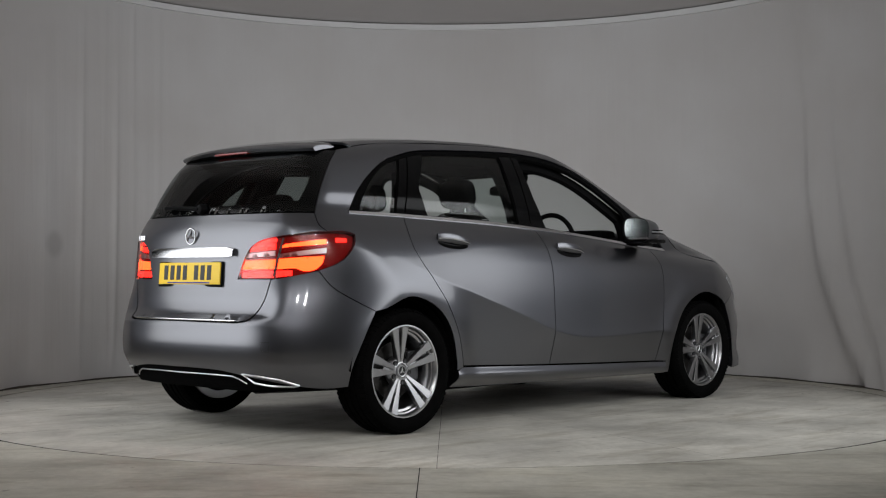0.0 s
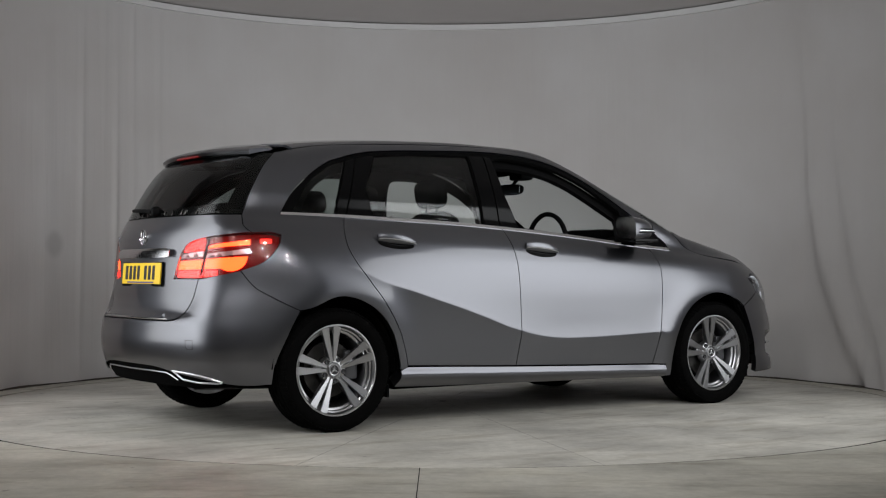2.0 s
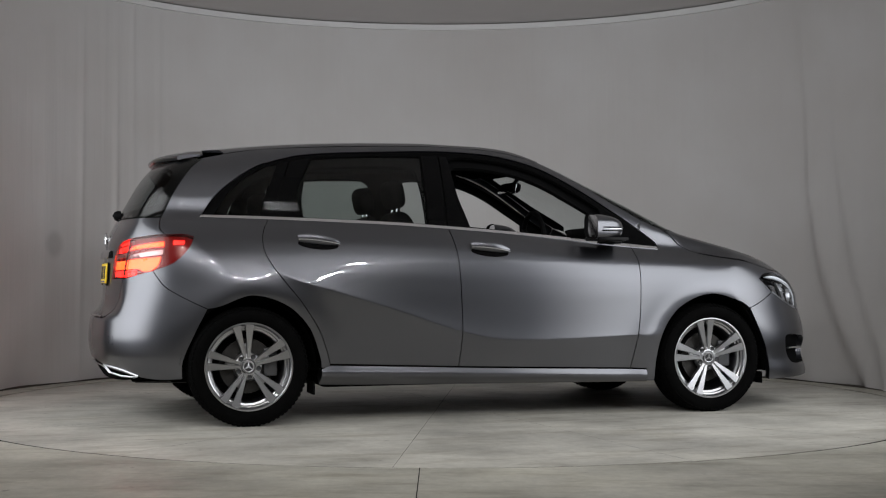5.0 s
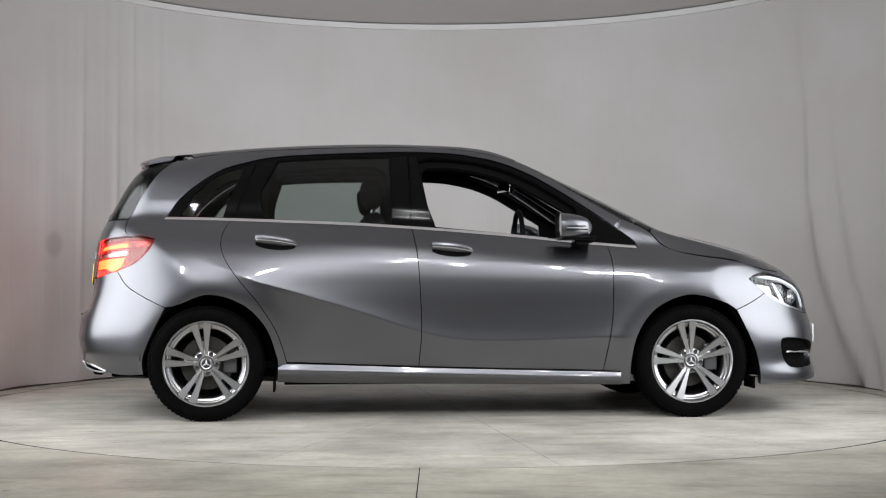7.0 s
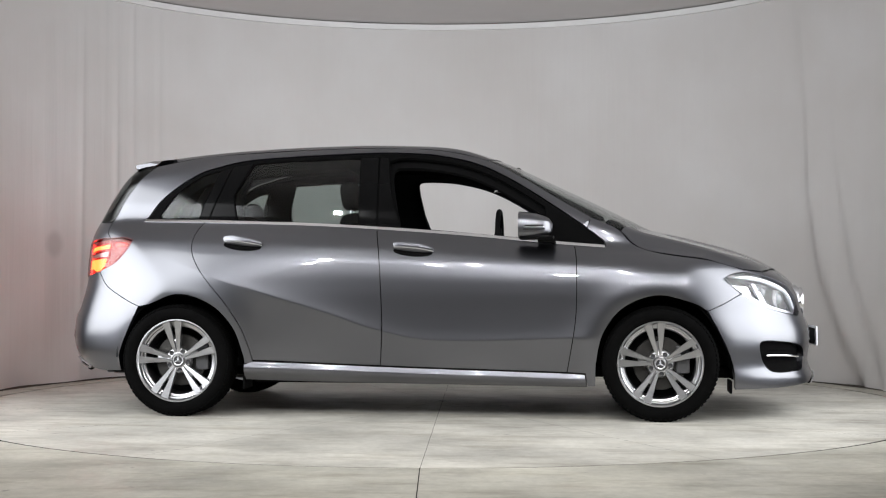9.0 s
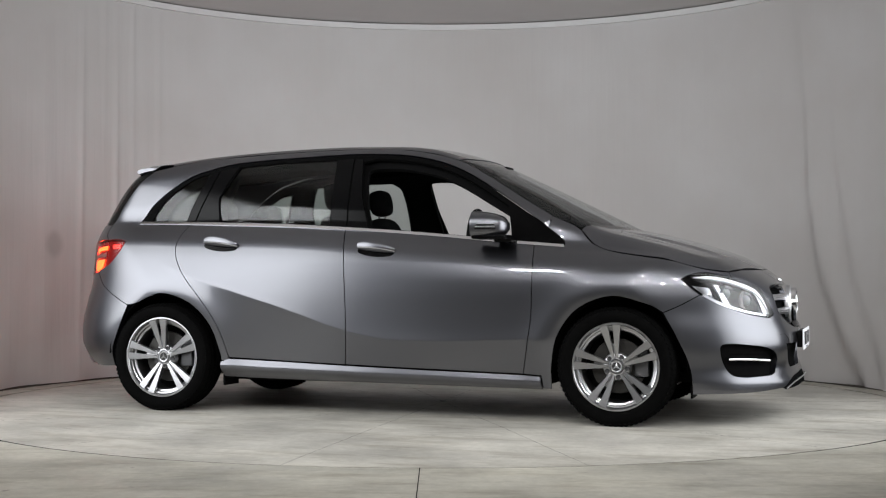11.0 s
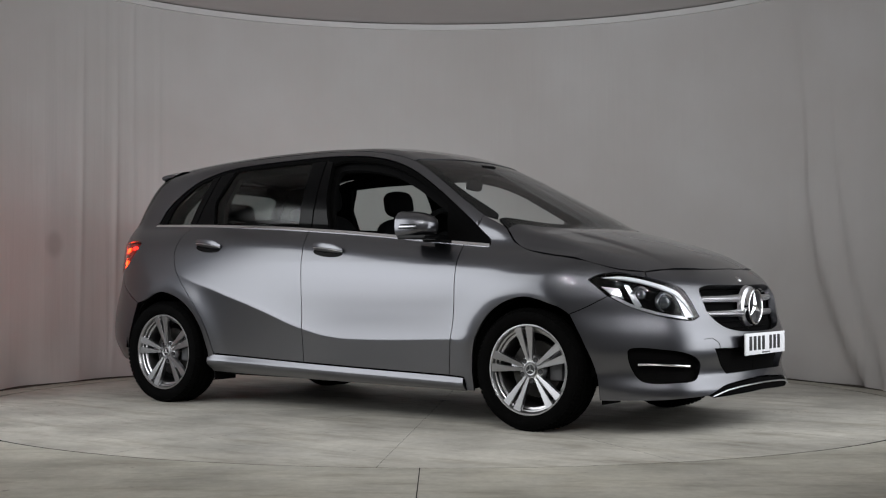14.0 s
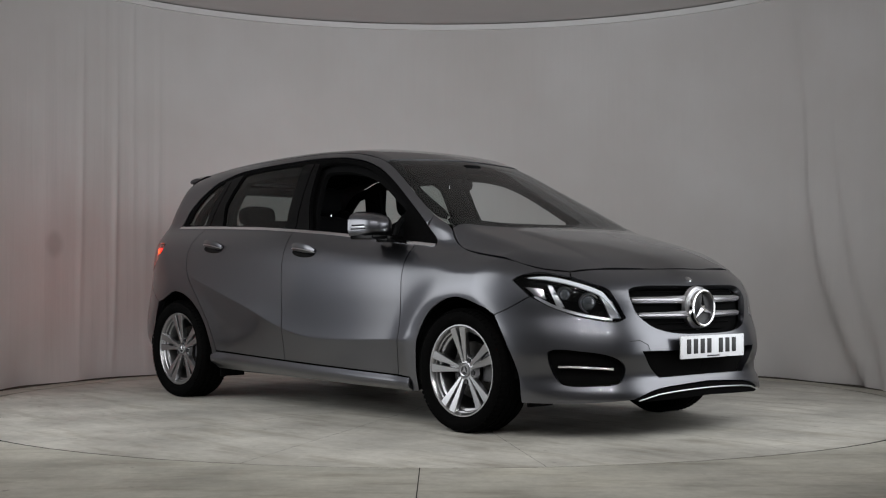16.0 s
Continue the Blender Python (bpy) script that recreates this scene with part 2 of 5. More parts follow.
def build_curtain():
    bm = bmesh.new()
    n, m = 1100, 30
    a0 = radians(-90 + OPEN_DEG)
    span = radians(360 - 2 * OPEN_DEG)
    rows = []
    for j in range(m + 1):
        z = WALL_H * j / m
        row = []
        for k in range(n + 1):
            a = a0 + span * k / n
            fold = 0.0
            deg, low = math.degrees(a), 1 - z / WALL_H
            for c, w, d in ((143.4, 0.5, 0.016), (145.6, 0.6, 0.010), (149.6, 0.6, 0.012), (140.6, 0.5, 0.010), (138.2, 0.6, 0.006), (136.0, 0.6, 0.007), (131.3, 0.7, 0.005), (156, 1.6, 0.010), (112, 0.5, 0.003), (47, 0.6, 0.004), (40, 0.9, 0.006)):
                g = (deg - c + low ** 2 * 0.6 * math.sin(c)) / w
                fold += d * math.exp(-g * g) * (0.55 + 0.45 * math.cos(z * 1.3 + c)) * (0.35 + 0.65 * min(1, z / 1.5))
            # the one deep fold, which sweeps outwards towards the floor
            g = deg - np.interp(z, (0.0, 0.25, 0.82, 1.37, 2.01, 2.63, 2.95), (17.7, 21.1, 26.6, 28.7, 29.2, 30.5, 31.3))
            fold += (0.008 + 0.036 * max(0.0, min(1.0, low * 1.25 - 0.25))) * math.exp(-(g / (0.9 if g > 0 else 4.0)) ** 2)
            g = deg - np.interp(z, (0.0, 0.8, 1.6, 2.6), (12.5, 20.0, 23.5, 25.0))
            fold += 0.018 * low * math.exp(-(g / (0.8 if g > 0 else 3.0)) ** 2)
            fold += 0.012 * noise.noise((a * 6, z * 0.35, 3))
            r = WALL_R - fold + 0.03 * max(0.0, 1 - z / 0.5) ** 2 * math.sin(a * 23)
            row.append((r * math.cos(a), r * math.sin(a), z + 0.004))
        rows.append(row)
    sheet(bm, rows)
    back = [[(p[0] * 1.012, p[1] * 1.012, p[2]) for p in r] for r in rows[::4]]
    sheet(bm, back)
    ob = part("wall_curtain", bm, CURTAIN, None, smooth=60)
    tagged(ob, "round off-white cloth backdrop with soft vertical folds", "backdrop", kind="structure")
    # added strip: the dark brown line where the backdrop meets the floor
    bm = bmesh.new()
    prof = [(WALL_R - 0.040, 0.001), (WALL_R - 0.036, 0.008), (WALL_R + 0.03, 0.008), (WALL_R + 0.03, 0.001)]
    sheet(bm, [[(r * math.cos(a0 + span * i / 160), r * math.sin(a0 + span * i / 160), z) for r, z in prof] for i in range(161)], close=True)
    tagged(part("trim_foot_strip", bm, FOOT_STRIP, None, smooth=30), "dark brown strip along the backdrop's foot", "hem", kind="structure")
    bm = bmesh.new()
    prof = [(WALL_R - 0.035, WALL_H - 0.015), (WALL_R - 0.035, WALL_H + 0.03), (WALL_R + 0.03, WALL_H + 0.03), (WALL_R + 0.03, WALL_H - 0.015)]
    k = 160
    sheet(bm, [[(r * math.cos(a0 + span * i / k), r * math.sin(a0 + span * i / k), z) for r, z in prof] for i in range(k + 1)], close=True)
    tagged(part("trim_rail", bm, RAIL, None, smooth=30), "curved white rail along the backdrop's top edge", "rail", kind="structure")


def build_room():
    bm = bmesh.new()
    k = 256
    r1 = TABLE_R + 0.020
    inner = [(r1 * math.cos(2 * math.pi * i / k), r1 * math.sin(2 * math.pi * i / k)) for i in range(k)]
    outer = []
    for x, y in inner:
        s = min(7.0 / abs(x) if abs(x) > 1e-6 else 1e9, (11.5 if y < 0 else 7.0) / abs(y) if abs(y) > 1e-6 else 1e9)
        outer.append((x * s, y * s))
    sheet(bm, [[(x, y, -0.1) for x, y in inner], [(x, y, 0) for x, y in inner], [(x, y, 0) for x, y in outer]], close=True)
    tagged(part("floor", bm, CONCRETE, None, smooth=20), "pale worn concrete floor round the turntable", "floor", kind="structure")
    bm = bmesh.new()
    box(bm, (-0.094, -4.9, -0.002), (0.0035, 3.94, 0.007))
    tagged(part("trim_floor_joint", bm, SHELL, None, smooth=0), "thin dark joint across the concrete floor", "joint", kind="structure")
    bm = bmesh.new()
    box(bm, (0, -2.25, WALL_H + 0.14), (14.2, 18.7, 0.2))
    tagged(part("ceiling", bm, PLASTER, None, smooth=0), "plain grey board ceiling", "ceiling", kind="structure")
    for name, c, s in (("wall_west", (-7.1, -2.25, 1.5), (0.2, 18.7, 3.1)), ("wall_east", (7.1, -2.25, 1.5), (0.2, 18.7, 3.1)),
                       ("wall_north", (0, 7.1, 1.5), (14.0, 0.2, 3.1)), ("wall_south", (0, -11.6, 1.5), (14.0, 0.2, 3.1))):
        bm = bmesh.new()
        box(bm, c, s)
        tagged(part(name, bm, DARKWALL, None, smooth=0), "dark plain studio wall", "wall", kind="structure")


def build_turntable():
    """A round table of fourteen concrete sectors with thin joints."""
    bm = bmesh.new()
    k = 168
    prof = [(0.001, -0.004), (TABLE_R - 0.008, -0.004), (TABLE_R - 0.004, -0.08)]
    sheet(bm, [[(r * math.cos(2 * math.pi * i / k), r * math.sin(2 * math.pi * i / k), z) for i in range(k)] for r, z in prof], close=True)
    base = part("turntable", bm, SHELL, None, smooth=30)
    tagged(base, "large round concrete turntable of worn sectors with a car on it", "turntable")
    n = 14
    for i in range(n):
        bm = bmesh.new()
        start = radians(223.3 + 360 / n * i)
        rows = []
        for r, z in ((0.02, 0.0), (0.6, 0.0), (1.2, 0.0), (1.8, 0.0), (2.4, 0.0), (TABLE_R - 0.010, 0.0), (TABLE_R - 0.005, -0.0015), (TABLE_R - 0.005, -0.0035)):
            g = 0.0009 / max(r, 0.02)
            rows.append([(r * math.cos(start + a), r * math.sin(start + a), z) for a in np.linspace(g, 2 * math.pi / n - g, 13)])
        sheet(bm, rows)
        part("sector", bm, TABLE_TOP, base, smooth=30)
    return base


build_curtain()
build_room()
turntable = build_turntable()
# ---- the car's outer form, as one smooth function of place (car space: x forward, y left, z up) ----
def sstep(x, a, b):
    t = np.clip((np.asarray(x, float) - a) / (b - a), 0, 1)
    return t * t * (3 - 2 * t)


def smax(a, b, k):
    h = np.clip(0.5 + 0.5 * (a - b) / k, 0, 1)
    return b + (a - b) * h + k * h * (1 - h)


def belt(x):
    return spl(x, (-1.9, -1.59, -0.22, 1.05, 2.2), (1.112, 1.106, 1.065, 0.95, 0.83))


def z_mid(x):
    """Centre line of roof, windscreen and bonnet."""
    return spl(x, (-2.1, -1.55, -1.28, -0.95, -0.62, -0.2, 0.1, 0.3, 0.5, 0.75, 1.0, 1.2, 1.34, 1.5, 1.75, 2.0, 2.13, 2.25),
               (1.39, 1.505, 1.538, 1.563, 1.577, 1.580, 1.563, 1.529, 1.461, 1.347, 1.228, 1.131, 1.063, 1.02, 0.955, 0.87, 0.805, 0.70))


def z_top(x, y):
    a = np.abs(y)
    roof = sstep(x, 0.35, -0.1)
    xs = x + (1 - roof) * 0.27 * a * a
    return z_mid(xs) - roof * (0.10 * a * a + 0.12 * a ** 4) - (1 - roof) * 0.03 * a * a


def crease_z(x):
    return spl(x, (-1.6, -1.4, -1.25, -1.085, -0.90, -0.77, -0.60, -0.43, -0.25, -0.17, -0.07, 0.07, 0.29, 0.65, 0.92, 1.3),
               (0.95, 0.885, 0.830, 0.764, 0.712, 0.672, 0.622, 0.567, 0.505, 0.484, 0.460, 0.440, 0.435, 0.444, 0.456, 0.47))


def shoulder_z(x):
    return spl(x, (-1.2, -0.65, -0.2, 0.1, 0.47, 0.88, 1.18, 1.7), (0.835, 0.859, 0.872, 0.873, 0.862, 0.846, 0.827, 0.79))


def half_width(x, z):
    zs = z - (belt(x) - 1.065) * sstep(z, 0.62, 1.0)
    w = spl(zs, (0.10, 0.17, 0.27, 0.36, 0.48, 0.60, 0.72, 0.82, 0.90, 0.96, 1.01, 1.065, 1.18, 1.32, 1.45, 1.58),
            (0.79, 0.816, 0.832, 0.844, 0.856, 0.866, 0.872, 0.869, 0.856, 0.836, 0.805, 0.757, 0.722, 0.672, 0.612, 0.54))
    up = sstep(z, 0.75, 1.1)
    w = w - up * 0.058 * np.clip((-x - 0.2) / 1.39, 0, 2) ** 2 + (1 - up) * 0.004
    w = w + 0.010 * sstep(x, 0.7, 1.1) * up
    # door crease: a ridge that rises from the sill line to the rear shoulder
    d = z - crease_z(x)
    a = 0.027 * sstep(x, -1.50, -0.95) * sstep(x, 1.20, 0.85)
    w = w + a * np.exp(-np.sqrt(d * d + 0.00002) / np.where(d > 0, 0.14, 0.19)) - 0.35 * a
    # faint shoulder line below the handles, fading towards the tail
    e = z - shoulder_z(x)
    w = w + 0.0030 * sstep(x, -1.1, -0.1) * sstep(x, 1.75, 1.3) * np.exp(-np.sqrt(e * e + 0.00004) / 0.045)
    # lower edge behind the rear wheel, tucked in
    w = w - 0.40 * np.clip(0.332 - 0.2 * (x + 1.7) - z, 0, 0.13) * sstep(x, -1.60, -1.74)
    # flared wheel arches
    for cx in (-1.35, 1.35):
        r = np.hypot(x - cx, z - 0.315)
        w = w + 0.015 * np.exp(-((r - 0.40) / 0.095) ** 2) * sstep(z, 0.05, 0.3)
    return w


def x_front(y, z):
    a = np.abs(y)
    f = spl(z, (0.10, 0.19, 0.225, 0.30, 0.42, 0.50, 0.60, 0.70, 0.78, 0.9), (2.16, 2.262, 2.262, 2.235, 2.250, 2.240, 2.205, 2.185, 2.14, 2.0))
    return f - 0.082 * (a / 0.6) ** 2 - 0.24 * (a / 0.8) ** 6


def x_rear(y, z):
    a = np.abs(y)
    f = spl(z, (0.15, 0.24, 0.30, 0.42, 0.52, 0.575, 0.605, 0.64, 0.75, 0.9, 1.02, 1.09, 1.30, 1.46),
            (-2.00, -2.07, -2.105, -2.135, -2.130, -2.118, -2.085, -2.068, -2.055, -2.045, -2.025, -1.99, -1.875, -1.785))
    g = spl(z, (0.15, 0.24, 0.30, 0.42, 0.52, 0.62, 0.75, 0.9, 1.02, 1.09, 1.30, 1.46),
            (-2.00, -2.07, -2.105, -2.135, -2.130, -2.105, -2.066, -2.045, -2.025, -1.99, -1.875, -1.785))
    k = sstep(a, 0.68, 0.50)
    f = f * k + g * (1 - k)
    f = f + 0.30 * np.clip(0.375 - z, 0, 0.13) * sstep(a, 0.50, 0.64)
    return f + 0.07 * (a / 0.6) ** 2 + 0.16 * (a / 0.8) ** 8


def form(x, y, z):
    """Negative inside the car's skin, zero on it."""
    side = np.abs(y) - half_width(x, z)
    top = (z - z_top(x, y)) * 0.8
    b = smax(side, top, 0.075)
    b = smax(b, x - x_front(y, z), 0.085)
    b = smax(b, x_rear(y, z) - x, 0.13)
    return b


UC = 1.25 + 0.9 * math.pi / 2   # the centre line in the running coordinate round the ends


def skin_side(q):
    """Points of the skin at running place u round the car's right flank and height z."""
    q = np.asarray(q, float)
    u, z = q[:, 0], q[:, 1]
    fan = np.clip(np.abs(u) - 1.25, 0, None) / 0.9
    ox = np.clip(u, -1.25, 1.25)
    dx, dy = np.sign(u) * np.sin(fan), -np.cos(fan)
    lo, hi = np.zeros(len(u)), np.full(len(u), 1.7)
    for _ in range(34):
        t = (lo + hi) / 2
        out = form(ox + dx * t, dy * t, z) > 0
        hi, lo = np.where(out, t, hi), np.where(out, lo, t)
    return np.stack([ox + dx * lo, dy * lo, z], -1)


def skin_top(q):
    """Points of the skin over plan place (x, y)."""
    q = np.asarray(q, float)
    x, y = q[:, 0], q[:, 1]
    lo, hi = np.full(len(x), 0.5), np.full(len(x), 1.8)
    for _ in range(34):
        t = (lo + hi) / 2
        out = form(x, y, t) > 0
        hi, lo = np.where(out, t, hi), np.where(out, lo, t)
    return np.stack([x, y, lo], -1)


def skin_normal(p):
    e = 0.0015
    g = np.stack([form(*(p + e * k).T) - form(*(p - e * k).T) for k in np.eye(3)], -1)
    return g / (np.linalg.norm(g, axis=1, keepdims=True) + 1e-12)


# ---- trimmed panels on the skin ----
def curve_line(pts, step=0.014, close=True):
    """A dense line through (u, z[, 1]) points, smooth but at those marked 1."""
    n = len(pts)
    p = np.array([q[:2] for q in pts], float)
    hard = [len(q) > 2 for q in pts]
    out = []
    for i in range(n if close else n - 1):
        a, b = p[i], p[(i + 1) % n]
        pre = p[i - 1] if (i > 0 or close) and not hard[i] else 2 * a - b
        post = p[(i + 2) % n] if (close or i + 2 < n) and not hard[(i + 1) % n] else 2 * b - a
        k = max(1, int(math.ceil(np.linalg.norm(b - a) / step)))
        d = np.linalg.norm(b - a)
        m0 = (b - pre) / (np.linalg.norm(a - pre) + d) * d
        m1 = (post - a) / (np.linalg.norm(post - b) + d) * d
        for t in np.arange(k) / k:
            out.append((1 + 2 * t) * (1 - t) ** 2 * a + t * (1 - t) ** 2 * m0 + t * t * (3 - 2 * t) * b + t * t * (t - 1) * m1)
    if not close:
        out.append(p[-1])
    return np.array(out)


def inside(poly, q):
    x, y = q[:, 0], q[:, 1]
    ok = np.zeros(len(q), bool)
    for a, b in zip(poly, np.roll(poly, -1, 0)):
        c = (a[1] > y) != (b[1] > y)
        if c.any():
            ok ^= c & (x < (b[0] - a[0]) * (y - a[1]) / (b[1] - a[1] + 1e-15) + a[0])
    return ok


def area2(p):
    q = np.roll(p, -1, 0)
    return (p[:, 0] * q[:, 1] - q[:, 0] * p[:, 1]).sum() / 2


def shrink(poly, g, keep=None):
    """The outline drawn in by g; points on the centre line keep to it."""
    if area2(poly) < 0:
        poly = poly[::-1]
    d1 = np.roll(poly, -1, 0) - poly
    d1 /= np.linalg.norm(d1, axis=1, keepdims=True) + 1e-12
    nrm = np.stack([-d1[:, 1], d1[:, 0]], -1)
    nn = nrm + np.roll(nrm, 1, 0)
    nn /= np.clip((nn ** 2).sum(1, keepdims=True) / 2, 0.5, None)
    out = poly + g * nn
    if keep is not None:
        on = np.abs(poly[:, keep[0]] - keep[1]) < 1e-6
        out[on, keep[0]] = keep[1]
    return out


from mathutils.geometry import delaunay_2d_cdt


def panel(name, outline, mat, parent, label="", holes=(), skin=skin_side, grid=0.024, gap=0.0025, off=0.0, depth=0.014, centre=None, both=False, centre_axis=0, mirror_only=False, bulge=None, along=None):
    """A panel cut out of the skin along an outline. centre: the outline's own centre-line value, over which it is mirrored into one panel;
    both: a second panel on the other flank."""
    keep = (centre_axis, centre) if centre is not None else None
    ol = shrink(curve_line(outline), gap, keep)
    hs = [shrink(curve_line(h), -gap * 0.5, keep) for h in holes]
    lo, hi = ol.min(0), ol.max(0)
    gx, gy = np.meshgrid(np.arange(lo[0] + grid * 0.37, hi[0], grid), np.arange(lo[1] + grid * 0.41, hi[1], grid))
    g = np.stack([gx.ravel(), gy.ravel()], -1)
    ok = inside(shrink(ol, grid * 0.4), g)
    for h in hs:
        ok &= ~inside(shrink(h, -grid * 0.4), g)
    if along is not None:
        # finer rows of points beside a crease
        ok &= np.abs(g[:, 1] - along(g[:, 0])) > 0.026
        us = np.arange(lo[0] + 0.006, hi[0], 0.011)
        rows = [np.stack([us, along(us) + d], -1) for d in (-0.024, -0.017, -0.011, -0.006, -0.002, 0.002, 0.006, 0.011, 0.017, 0.024)]
        g = np.concatenate([g[ok]] + rows)
        ok = inside(shrink(ol, 0.006), g)
    g = g[ok]
    loops = [ol] + hs
    pts, edges = [], []
    for lp in loops:
        s = sum(len(x) for x in pts)
        edges += [(s + i, s + (i + 1) % len(lp)) for i in range(len(lp))]
        pts.append(lp)
    nb = sum(len(x) for x in pts)
    pts = np.concatenate(pts + [g])
    vo, _, fo, _, _, _ = delaunay_2d_cdt([Vector(p) for p in pts], edges, [], 0, 1e-7)
    q = np.array([(v.x, v.y) for v in vo])
    tri = np.array([f for f in fo if len(f) == 3])
    cen = q[tri].mean(1)
    ok = inside(ol, cen)
    for h in hs:
        ok &= ~inside(h, cen)
    tri = tri[ok]
    P = skin(q)
    N = skin_normal(P)
    if bulge is not None:
        raised = lambda g: (lambda p: p + skin_normal(p) * bulge(g)[:, None])(skin(g))
        h = 0.002
        tu = raised(q + [h, 0]) - raised(q - [h, 0])
        tv = raised(q + [0, h]) - raised(q - [0, h])
        P = raised(q)
        M = np.cross(tu, tv)
        M = M * np.sign((M * N).sum(1, keepdims=True))
        N = M / (np.linalg.norm(M, axis=1, keepdims=True) + 1e-12)
    P = P + N * off
    # faces look outwards
    e1, e2 = P[tri[:, 1]] - P[tri[:, 0]], P[tri[:, 2]] - P[tri[:, 0]]
    flip = (np.cross(e1, e2) * N[tri[:, 0]]).sum(1) < 0
    tri[flip] = tri[flip][:, ::-1]
    # border edges, for the rim
    cnt = {}
    for t in tri:
        for a, b in ((t[0], t[1]), (t[1], t[2]), (t[2], t[0])):
            cnt[(a, b)] = 1
    rim = [(a, b) for a, b in cnt if (b, a) not in cnt]
    if keep is not None:
        rim = [(a, b) for a, b in rim if not (abs(q[a][keep[0]] - keep[1]) < 1e-6 and abs(q[b][keep[0]] - keep[1]) < 1e-6)]
    verts, norms, faces = P.tolist(), N.tolist(), tri.tolist()
    base = len(verts)
    ids = {}
    for a, b in rim:
        for k in (a, b):
            if k not in ids:
                ids[k] = len(verts)
                verts.append((P[k] - N[k] * depth).tolist())
                norms.append(None)
    skin_faces = len(faces)
    for a, b in rim:
        faces.append([int(b), int(a), ids[a], ids[b]])
    sets = []
    if not mirror_only:
        sets.append((verts, norms, faces))
    mv = [[x, -y, z] for x, y, z in verts]
    mn = [None if w is None else [w[0], -w[1], w[2]] for w in norms]
    mf = [f[::-1] for f in faces]
    if centre is not None:
        k = len(verts)
        same = [i if abs(verts[i][1]) < 1e-4 else i + k for i in range(k)]
        sets = [(verts + mv, norms + mn, faces + [[same[i] for i in f] for f in mf])]
    elif both:
        sets.append((mv, mn, mf))
    obs = []
    for v, nn, f in sets:
        me = bpy.data.meshes.new(name)
        me.from_pydata(v, [], f)
        me.polygons.foreach_set("use_smooth", [True] * len(f))
        nl = []
        for fc in f:
            if len(fc) == 3:
                nl += [nn[i] for i in fc]
            else:
                e = Vector(v[fc[1]]) - Vector(v[fc[0]])
                c = e.cross(Vector(v[fc[3]]) - Vector(v[fc[0]]))
                nl += [tuple(c.normalized()) if c.length > 1e-12 else (0, 0, 0)] * len(fc)
        me.normals_split_custom_set(nl)
        obs.append(link_mesh(name, me, mat, parent, label))
    return obs if len(obs) > 1 else obs[0]


def lift(pts, off=0.0):
    """Skin points over (u, z) places, raised by off."""
    p = skin_side(np.array(pts, float))
    return p + skin_normal(p) * off


# ---- shut lines, as (u, z): u runs forward along the flank and round the ends ----
BELT = [(-1.66, 1.114), (-1.212, 1.107), (-0.859, 1.095), (-0.541, 1.083), (-0.224, 1.064), (0.093, 1.042), (0.411, 1.015), (0.728, 0.984), (1.043, 0.952)]
GAP_MID = [(-0.198, 0.914), (-0.182, 0.695), (-0.176, 0.477)]
GAP_REAR = [(-1.269, 1.025), (-1.274, 0.945), (-1.235, 0.857), (-1.168, 0.764), (-1.073, 0.649), (-0.981, 0.508), (-0.937, 0.399)]
GAP_FENDER = [(0.897, 0.882), (0.899, 0.757), (0.894, 0.570), (0.872, 0.414)]
ARCH_F = [(1.005, 0.319), (1.042, 0.477), (1.150, 0.617), (1.336, 0.686), (1.531, 0.640)]
ARCH_R = [(-1.510, 0.630), (-1.337, 0.689), (-1.151, 0.633), (-1.028, 0.508), (-0.966, 0.340)]
HEAD_LOW = [(1.778, 0.695), (1.873, 0.645), (2.006, 0.596), (2.150, 0.573)]
HEAD_TOP = [(1.735, 0.798), (1.828, 0.810), (1.962, 0.790), (2.120, 0.732), (2.150, 0.685)]
TAIL_TOP = [(-2.264, 0.779, 1), (-2.225, 0.870), (-2.183, 0.934), (-2.102, 0.972), (-1.854, 1.007), (-1.709, 1.012), (-1.656, 0.999, 1)]
TAIL_LOW = [(-1.668, 0.946), (-1.736, 0.867), (-1.847, 0.820), (-2.011, 0.785)]
DLO_TOP = [(-1.583, 1.221), (-1.478, 1.303), (-1.335, 1.375), (-1.199, 1.418), (-1.056, 1.455), (-0.879, 1.475), (-0.555, 1.492), (-0.231, 1.503), (0.030, 1.494),
           (0.192, 1.470), (0.322, 1.436), (0.450, 1.383), (0.609, 1.293), (0.766, 1.191), (0.922, 1.084), (1.048, 0.985)]
SCREEN_SIDE = [(0.394, -0.543), (0.591, -0.592), (0.807, -0.655), (0.976, -0.698), (1.10, -0.712)]
BONNET_SIDE = [(1.14, -0.722), (1.207, -0.748), (1.324, -0.775), (1.633, -0.790), (1.80, -0.742), (1.915, -0.660)]
BONNET_FRONT = [(1.968, -0.545), (2.046, -0.218), (2.056, 0.0)]


def run(p):
    """(u, z) of a skin point."""
    x, y, z = p
    if abs(x) <= 1.25:
        return (float(x), float(z))
    return (math.copysign(1.25 + 0.9 * math.atan2(abs(x) - 1.25, -y), x), float(z))


SCREEN_UZ = [run(p) for p in skin_top(SCREEN_SIDE)]
BONNET_UZ = [run(p) for p in skin_top(BONNET_SIDE)]
NOSE_UZ = [run(p) for p in skin_top(BONNET_FRONT)]
ROOF_SIDE = [(-1.70, 1.435), (-1.555, 1.459), (-1.40, 1.478), (-1.056, 1.505), (-0.555, 1.527), (-0.231, 1.533), (0.030, 1.524), (0.20, 1.502)]
ROOF_PLAN = [(float(p[0]), float(p[1])) for p in skin_side(ROOF_SIDE)]


def hard(p):
    return (p[0], p[1], 1)


car = new("car")
